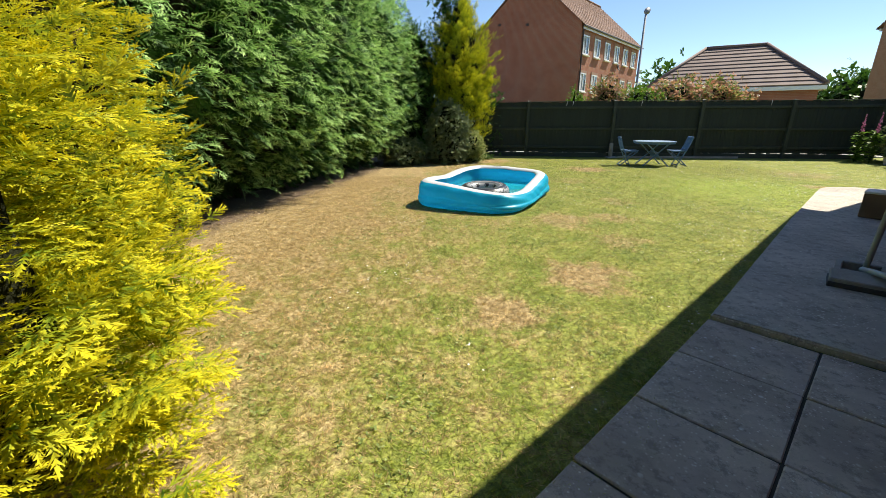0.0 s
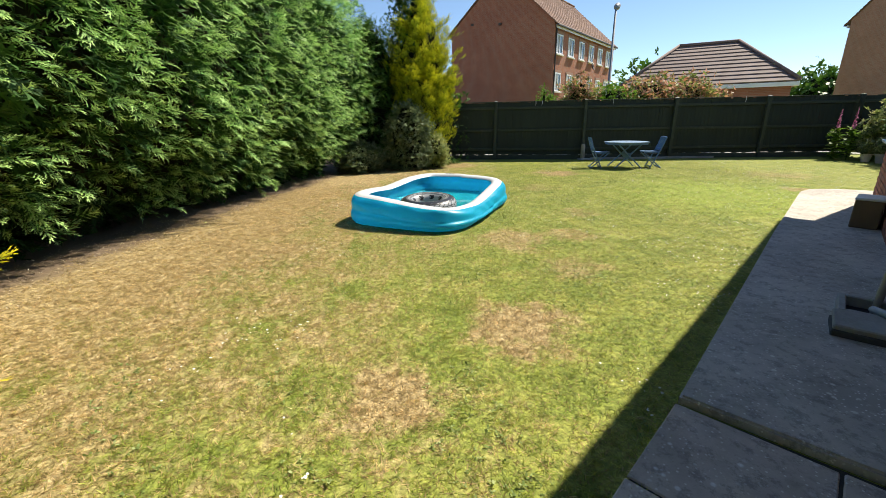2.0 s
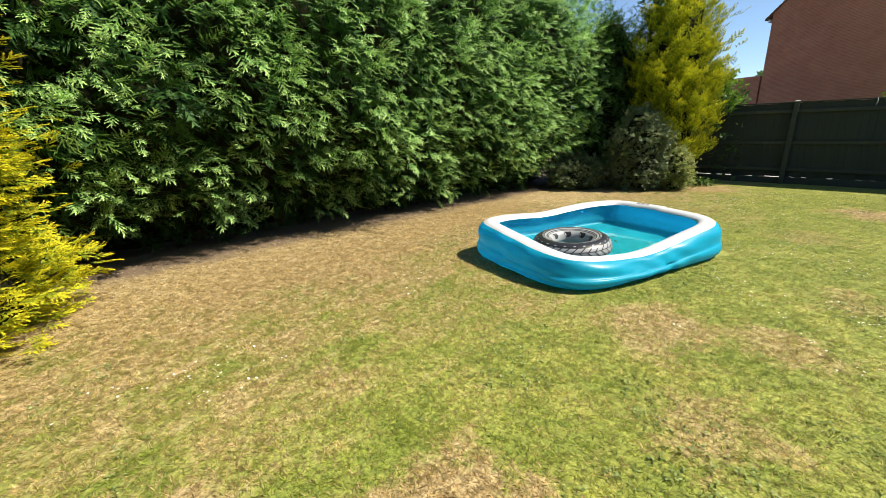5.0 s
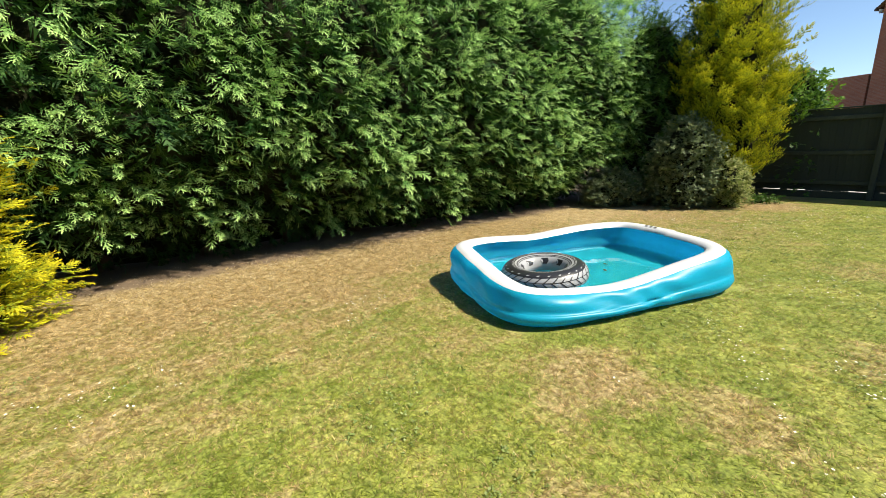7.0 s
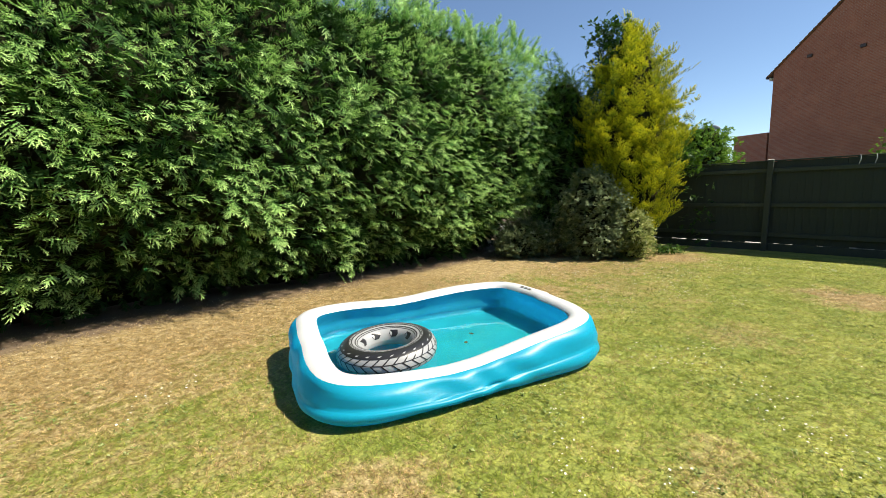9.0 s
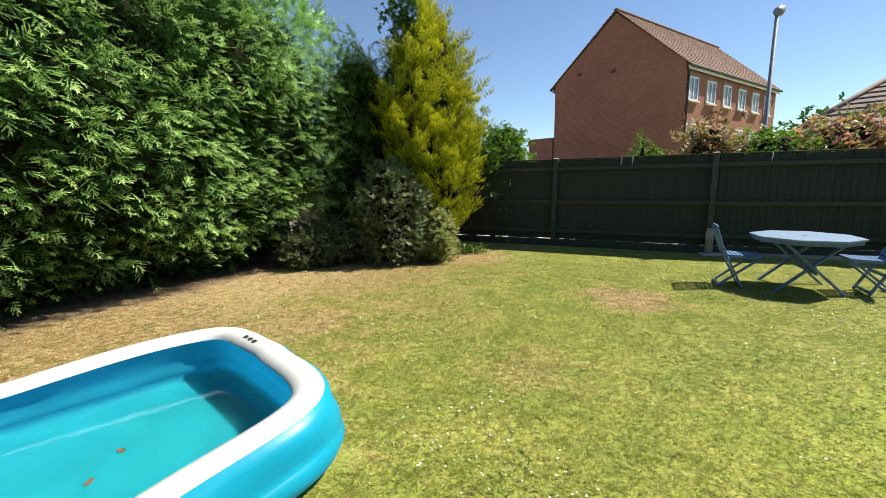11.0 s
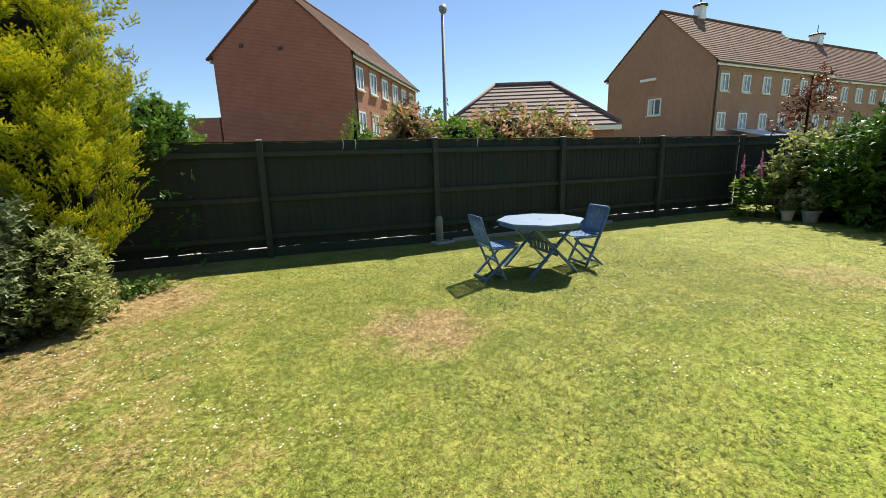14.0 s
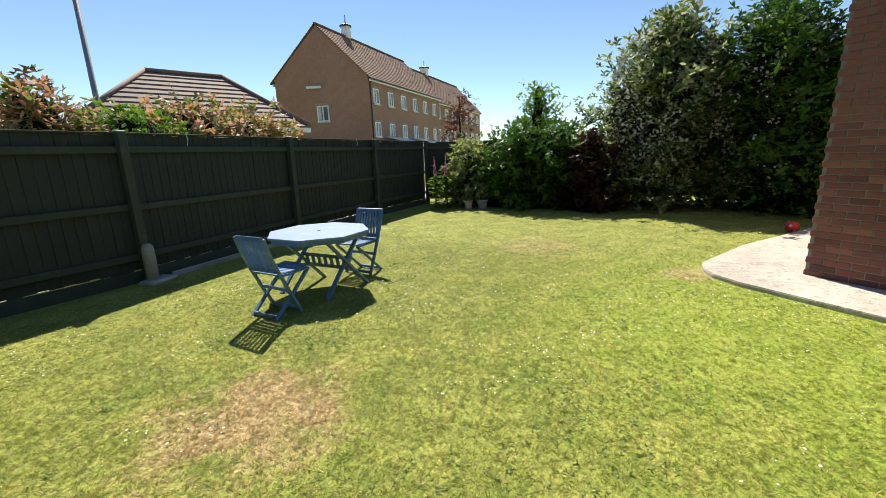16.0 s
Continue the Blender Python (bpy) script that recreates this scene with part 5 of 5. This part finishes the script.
def facade_window(parent, o, along, out, x, z, w, h, mat_frame=None, mullion=True):
    """A window on a wall through o, running along, facing out."""
    m = Matrix((along, -out, Vector((0, 0, 1)))).transposed().to_4x4()
    m.translation = o + along * x + Vector((0, 0, z))
    wnd = new("window")
    wnd.parent = parent
    wnd.matrix_basis = m
    bm = bmesh.new()
    for a, b, c, d in ((-w / 2, w / 2, 0, 0.09), (-w / 2, w / 2, h - 0.09, h), (-w / 2, -w / 2 + 0.09, 0.09, h - 0.09), (w / 2 - 0.09, w / 2, 0.09, h - 0.09)) + (((-0.05, 0.05, 0.09, h - 0.09),) if mullion else ()):
        box(bm, (b - a, 0.08, d - c), ((a + b) / 2, -0.0, (c + d) / 2))
    part("frame", bm, mat_frame or M_WHITE, wnd)
    part("pane", one_box((w - 0.16, 0.02, h - 0.16), (0, 0.01, h / 2)), M_GLASS, wnd)
    part("curtain", one_box((w * 0.3, 0.012, h - 0.2), (-w * 0.3, -0.004, h / 2)), M_CURTAIN, wnd)
    part("sill", one_box((w + 0.16, 0.16, 0.1), (0, -0.06, -0.05), bevel=0.01), M_RENDER, wnd)
    part("lintel", one_box((w + 0.2, 0.04, 0.2), (0, -0.01, h + 0.1)), parent["wall_mat"], wnd)


def terrace(name, label, e_r, e_l, side, eave, peak, brick, rows, count, w=1.15, h=1.35, start=1.0):
    """A gabled block: gable from e_l to e_r, its long side runs from e_r by side."""
    t = thing(name, label, "house")
    t["wall_mat"] = brick
    a, b, s = Vector((*e_l, 0)), Vector((*e_r, 0)), Vector((*side, 0))
    mid = (a + b) / 2
    up = Vector((0, 0, 1))
    bm = bmesh.new()
    v = [bm.verts.new(p) for p in (a, b, b + up * eave, mid + up * (peak - 0.1), a + up * eave, a + s, b + s, b + s + up * eave, mid + s + up * (peak - 0.1), a + s + up * eave)]
    bm.faces.new(v[:5])
    bm.faces.new(v[5:][::-1])
    bm.faces.new((v[1], v[6], v[7], v[2]))
    bm.faces.new((v[0], v[4], v[9], v[5]))
    wall_uv(part("wall", bm, brick, t))
    g, sd = (b - a).normalized(), s.normalized()
    for lab, e0, sg in (("near", b, 1), ("far", a, -1)):
        bm = bmesh.new()
        drop = (peak - eave) / ((b - a).length / 2) * 0.3
        lo0, lo1 = e0 + g * 0.3 * sg - sd * 0.15 + up * (eave - drop), e0 + s + g * 0.3 * sg + sd * 0.15 + up * (eave - drop)
        hi0, hi1 = mid - sd * 0.15 + up * peak, mid + s + sd * 0.15 + up * peak
        n = 22
        for k in range(n):
            p0, p1 = lo0.lerp(hi0, k / n), lo1.lerp(hi1, k / n)
            q0, q1 = lo0.lerp(hi0, (k + 1) / n), lo1.lerp(hi1, (k + 1) / n)
            th = up * 0.07
            w8 = [bm.verts.new(x) for x in (p0, p1, q1, q0, p0 + th, p1 + th, q1 + th * 0.3, q0 + th * 0.3)]
            for f in ((0, 1, 2, 3), (4, 5, 6, 7), (0, 1, 5, 4), (1, 2, 6, 5), (3, 0, 4, 7), (2, 3, 7, 6)):
                bm.faces.new([w8[i] for i in f])
        bmesh.ops.remove_doubles(bm, verts=bm.verts, dist=0.002)
        part("roof", bm, M_ROOF, t)
        bm = bmesh.new()
        beam(bm, lo0 - g * 0.0 + up * -0.02, lo1 + up * -0.02, 0.12, 0.12, 0.02)
        part("gutter", bm, M_GUTTER, t)
        bm = bmesh.new()
        beam(bm, e0 + g * 0.08 * sg + sd * 0.25 + up * 0, e0 + g * 0.08 * sg + sd * 0.25 + up * (eave - 0.2), 0.1, 0.1, 0.02, up=(1, 0, 0))
        part("downpipe", bm, M_GUTTER, t)
        bm = bmesh.new()
        beam(bm, lo0 + sd * 0.1 - g * 0.12 * sg + up * -0.12, lo1 - g * 0.12 * sg + up * -0.12, 0.03, 0.2, 0.004)
        part("fascia", bm, M_WHITE, t)
    bm = bmesh.new()
    beam(bm, mid - sd * 0.16 + up * (peak + 0.06), mid + s + sd * 0.16 + up * (peak + 0.06), 0.24, 0.14, 0.04)
    part("ridge", bm, M_ROOF, t)
    out = Vector((sd.y, -sd.x, 0))
    for z in rows:
        for k in range(count):
            facade_window(t, b + out * 0.02, sd, out, start + (s.length - 1.6 - start) * k / (count - 1), z, w, h)
    return t, a, b, sd, g, mid


h1, a1, b1, sd1, g1, mid1 = terrace("terraced_house", "red brick three-storey terrace with white windows", (9.0, 33.75), (1.6, 37.7), (8.7, 10.9), 8.2, 12.0, M_HOUSE1, (3.4, 6.05), 6)
bm = bmesh.new()
prism(bm, [(1.5, 37.8), (-0.3, 38.8), (4.0, 46.0), (7.0, 46.0)], 0, 4.6)
wall_uv(part("side_wing", bm, M_HOUSE1, h1, "lower wing beside the gable"))
for k, zz in ((0.22, 8.6), (0.5, 8.4)):
    p = a1.lerp(b1, k) - sd1 * 0.05
    part("vent", one_box((0.22, 0.1, 0.16), (p.x, p.y, zz), (0, 0, -28)), M_GUTTER, h1)
dish = part("satellite_dish", lathe(bmesh.new(), [(0.02, 0), (0.2, 0.05), (0.32, 0.14), (0.3, 0.15), (0.02, 0.03)], 16), M_GUTTER, h1)
pd = b1 + sd1 * 7.0
dish.matrix_basis = pose(pd.x + 0.35, pd.y - 0.3, 5.6, 70, 0, 60)
h2, a2, b2, sd2, g2, mid2 = terrace("terraced_house", "brown brick three-storey terrace with roof cupola", (33.9, 27.4), (32.2, 35.5), (16.2, -0.3), 8.2, 12.3, M_HOUSE2, (3.2, 5.95), 6, 1.0, 1.25, start=1.2)
out2 = Vector((-1, -0.21, 0)).normalized()
h2["wall_mat"] = M_HOUSE2
facade_window(h2, b2.lerp(a2, 0.5) + out2 * 0.03, Vector((0.21, -1, 0)).normalized() * 1, out2, 0, 4.6, 1.05, 1.3)
for k in (0.28,):
    p = mid2 + sd2 * 16.2 * k
    cup = part("cupola", one_box((0.66, 0.66, 1.0), (p.x, p.y, 12.7), bevel=0.03), M_WHITE, h2, "white roof cupola")
    part("cupola_cap", lathe(bmesh.new(), [(0.58, 13.2), (0.54, 13.3), (0.05, 13.5), (0.03, 14.2)], 8, (p.x, p.y, 0)), M_GUTTER, h2)
p = b2.lerp(a2, 0.57) + out2 * 0.2
part("wall_sign", one_box((0.1, 1.3, 0.22), (p.x, p.y, 7.4), (0, 0, 12), 0.04), M_WHITE, h2)
h3, *_, mid3 = terrace("terraced_house", "farther brown brick terrace with roof cupola", (52.0, 28.3), (50.8, 36.0), (19.5, -0.6), 8.2, 12.3, M_HOUSE2, (3.2, 5.95), 7)
part("cupola", one_box((0.9, 0.9, 1.0), (mid3.x + 7, mid3.y, 12.7), bevel=0.03), M_WHITE, h3, "white roof cupola")
part("cupola_cap", lathe(bmesh.new(), [(0.75, 13.2), (0.7, 13.3), (0.05, 13.5), (0.03, 14.2)], 8, (mid3.x + 7, mid3.y, 0)), M_GUTTER, h3)
lean = thing("conservatory", "white glazed lean-to roof against the terrace", "conservatory")
for x, y in ((37.5, 25.8), (42.5, 25.6)):
    part("roof_pane", one_box((3.0, 2.6, 0.06), (x, y, 2.9), (14, 0, 0), 0.02), M_PALEBLUE, lean)
    part("wall", one_box((3.0, 2.4, 2.5), (x, y + 0.1, 1.25)), M_WHITE, lean)

# hipped roof of the garage
gar = thing("garage", "low building with a hipped grey-brown tiled roof", "garage")
R0, R1 = Vector((14.7, 26.95, 5.25)), Vector((17.25, 25.55, 5.25))
u = (R1 - R0).normalized()
pv = Vector((u.y, -u.x, 0))
C = [R0 - u * 2.7 + pv * 3.5, R1 + u * 2.4 + pv * 3.5, R1 + u * 2.4 - pv * 3.3, R0 - u * 2.7 - pv * 3.3]
for c in C:
    c.z = 2.9
for lo0, lo1, hi0, hi1 in ((C[0], C[1], R0, R1), (C[1], C[2], R1, R1), (C[2], C[3], R1, R0), (C[3], C[0], R0, R0)):
    bm = bmesh.new()
    n = 11
    nn = (lo1 - lo0).cross(hi0 - lo0).normalized()
    nn = nn if nn.z > 0 else -nn
    for k in range(n):
        p0, p1, q0, q1 = lo0.lerp(hi0, k / n), lo1.lerp(hi1, k / n), lo0.lerp(hi0, (k + 1) / n), lo1.lerp(hi1, (k + 1) / n)
        w8 = [bm.verts.new(x) for x in (p0, p1, q1, q0, p0 + nn * 0.06, p1 + nn * 0.06, q1 + nn * 0.015, q0 + nn * 0.015)]
        for f in ((0, 1, 2, 3), (4, 5, 6, 7), (0, 1, 5, 4), (1, 2, 6, 5), (3, 0, 4, 7), (2, 3, 7, 6)):
            bm.faces.new([w8[i] for i in f])
    bmesh.ops.remove_doubles(bm, verts=bm.verts, dist=0.002)
    part("roof_slope", bm, M_GROOF, gar)
for p, q in ((R0, R1), (C[0], R0), (C[1], R1), (C[2], R1), (C[3], R0)):
    bm = bmesh.new()
    tube(bm, [p + Vector((0, 0, 0.09)), q + Vector((0, 0, 0.09))], 0.085, 8)
    part("ridge_tile", bm, M_GROOF, gar, smooth=True)
bm = bmesh.new()
prism(bm, [tuple((c * 0.94 + (R0 + R1) * 0.03)[:2]) for c in C], 0, 2.8)
wall_uv(part("wall", bm, M_HOUSE1, gar))
for k in range(4):
    bm = bmesh.new()
    beam(bm, C[k] - Vector((0, 0, 0.12)), C[(k + 1) % 4] - Vector((0, 0, 0.12)), 0.04, 0.2, 0.01)
    part("fascia", bm, M_WHITE, gar)

# street lamps
def street_lamp(x, y, h, r, yaw):
    t = thing("street_lamp", "grey galvanised street lamp with a hooded lantern", "lamp", "street lamps", at=pose(x, y, 0, 0, 0, yaw))
    bm = bmesh.new()
    tube(bm, [(0, 0, -0.1), (0, 0, 1.2), (0, 0, 1.25), (0, 0, h)], [r * 1.5, r * 1.5, r, r * 0.75], 12)
    part("column", bm, M_STEEL, t, smooth=True)
    bm = bmesh.new()
    tube(bm, [(-0.06, 0, h - 0.03), (0.05, 0, h + 0.03), (0.3, 0, h + 0.12), (0.48, 0, h + 0.17)], [0.05, 0.1, 0.12, 0.05], 12)
    part("hood", bm, M_STEEL, t, smooth=True)
    bm = bmesh.new()
    tube(bm, [(0.1, 0, h + 0.01), (0.3, 0, h + 0.07), (0.44, 0, h + 0.12)], [0.06, 0.1, 0.05], 12)
    part("bowl", bm, M_LAMPGLASS, t, smooth=True)
    return t


street_lamp(7.6, 18.7, 5.5, 0.055, 60)
street_lamp(-0.16, 30.0, 4.3, 0.045, 150)

# planting beyond the fence
bush("photinia", "red-tipped photinia bush above the fence", 8.9, 18.0, 0.3, 2.75, 1.3, 2600, 0.26, LEAVES, M_PHOT, 41)
bush("photinia", "green and coppery bush above the fence", 10.6, 17.8, 0.3, 2.8, 1.15, 2000, 0.24, LEAVES2, M_PHOT, 42)
bush("pale_shrub", "pale green leafy shrub above the fence", 7.3, 17.3, 0.3, 2.5, 0.9, 1800, 0.18, LEAVES, M_BRIGHT, 43, flowers=160)
bush("photinia", "pinkish bush beyond the fence", 6.2, 18.0, 0.2, 2.85, 0.95, 1800, 0.2, LEAVES2, M_PHOT, 44)
bush("pale_shrub", "small bright shrub peeping over the fence", 4.45, 16.6, 0.3, 2.5, 0.4, 900, 0.15, LEAVES, M_BRIGHT, 45, core=0.3)
bush("garden_tree", "round green tree beyond the fence", -0.2, 26.0, 1.0, 4.15, 1.15, 3200, 0.2, LEAVES, M_BRIGHT, 47, category="tree")
bush("garden_tree", "leafy tree beside the far gable", 17.0, 50.0, 1.0, 6.0, 2.2, 1600, 0.6, LEAVES, M_SHRUB, 48, category="tree")
for k in range(9):
    bush("distant_tree", "distant dark green tree", -38 + k * 19 + (k % 3) * 4, 92 - abs(k - 4) * 3, 0.5, 7 + (k * 7 % 5), 6.5, 700, 2.0, LEAVES, M_SHRUB, 60 + k, category="tree")

# ---- paving slabs and bricks ----
slab_bm = one_box((0.594, 0.594, 0.05), (0, 0, -0.012), bevel=0.006)
slab_me = None
SLAB_LAY = pose(0, 0, 0, 0, 0, -1.6)
for i in range(9):
    for j in range(4):
        m = SLAB_LAY @ pose(-0.312 - 0.606 * i, -0.29 - 0.606 * j, 0.003 + random.uniform(-0.004, 0.004), random.uniform(-0.5, 0.5), random.uniform(-0.5, 0.5), random.uniform(-0.5, 0.5))
        if slab_me is None:
            ob = part("slab", slab_bm, M_SLAB, patio)
            slab_me = ob.data
        else:
            ob = new("slab", slab_me)
            ob.parent = patio
        ob.matrix_basis = m

brick_mes = {}
spots = []
for row in range(int(WH / COURSE)):
    z = 0.04 + (row + 0.5) * COURSE
    shift = (row % 2) * BL / 2
    k = 0
    a = -shift
    while a < WL - 0.01:
        lo, hi = max(a, 0.0), min(a + BL - 0.012, WL)
        if hi - lo > 0.05 and not (WIN[2] - 0.02 < z < WIN[3] and hi > WIN[0] and lo < WIN[1]):
            spots.append((round(hi - lo, 3), (lo + hi) / 2, -WN - 0.05, z, 0))
        a += BL
    for c in range(9):
        spots.append((0.223, 0.05, -WN - 0.25 - c * BL - shift + BL / 2, z, 90))
        spots.append((0.223, WL - 0.05, -WN - 0.25 - c * BL - shift + BL / 2, z, 90))
near = [s for s in spots if s[4] == 0 and s[3] < 1.75 and s[1] > 5.3][:170] + [s for s in spots if s[4] == 0 and s[3] < 1.0 and s[1] < 3.0][:130]
chosen = {id(s) for s in near}
rest = bmesh.new()
for s in spots:
    ln, a, y, z, turn = s
    if id(s) in chosen:
        if ln not in brick_mes:
            ob = part("brick", one_box((ln, 0.102, 0.064), bevel=0.003), M_BRICK, wall)
            brick_mes[ln] = ob.data
        else:
            ob = new("brick", brick_mes[ln])
            ob.parent = wall
        ob.matrix_basis = pose(a, y + random.uniform(0, 0.004), z, 0, 0, random.uniform(-0.4, 0.4) + turn)
rv, rf = [], []
for s in spots:
    if id(s) not in chosen:
        ln, a, y, z, turn = s
        hx_, hy_, hz_ = (ln / 2, 0.051, 0.0328) if not turn else (0.051, ln / 2, 0.0328)
        j = random.uniform(0, 0.004)
        k = len(rv)
        rv += [(a + sx_ * hx_ - (j if turn else 0), y + sy_ * hy_ + (0 if turn else j), z + sz_ * hz_) for sz_ in (-1, 1) for sx_, sy_ in ((-1, -1), (1, -1), (1, 1), (-1, 1))]
        rf += [tuple(k + i for i in f) for f in ((3, 2, 1, 0), (4, 5, 6, 7), (0, 1, 5, 4), (1, 2, 6, 5), (2, 3, 7, 6), (3, 0, 4, 7))]
tagged(part("bricks", (rv, [], rf), M_BRICK, wall), kind="stuff")
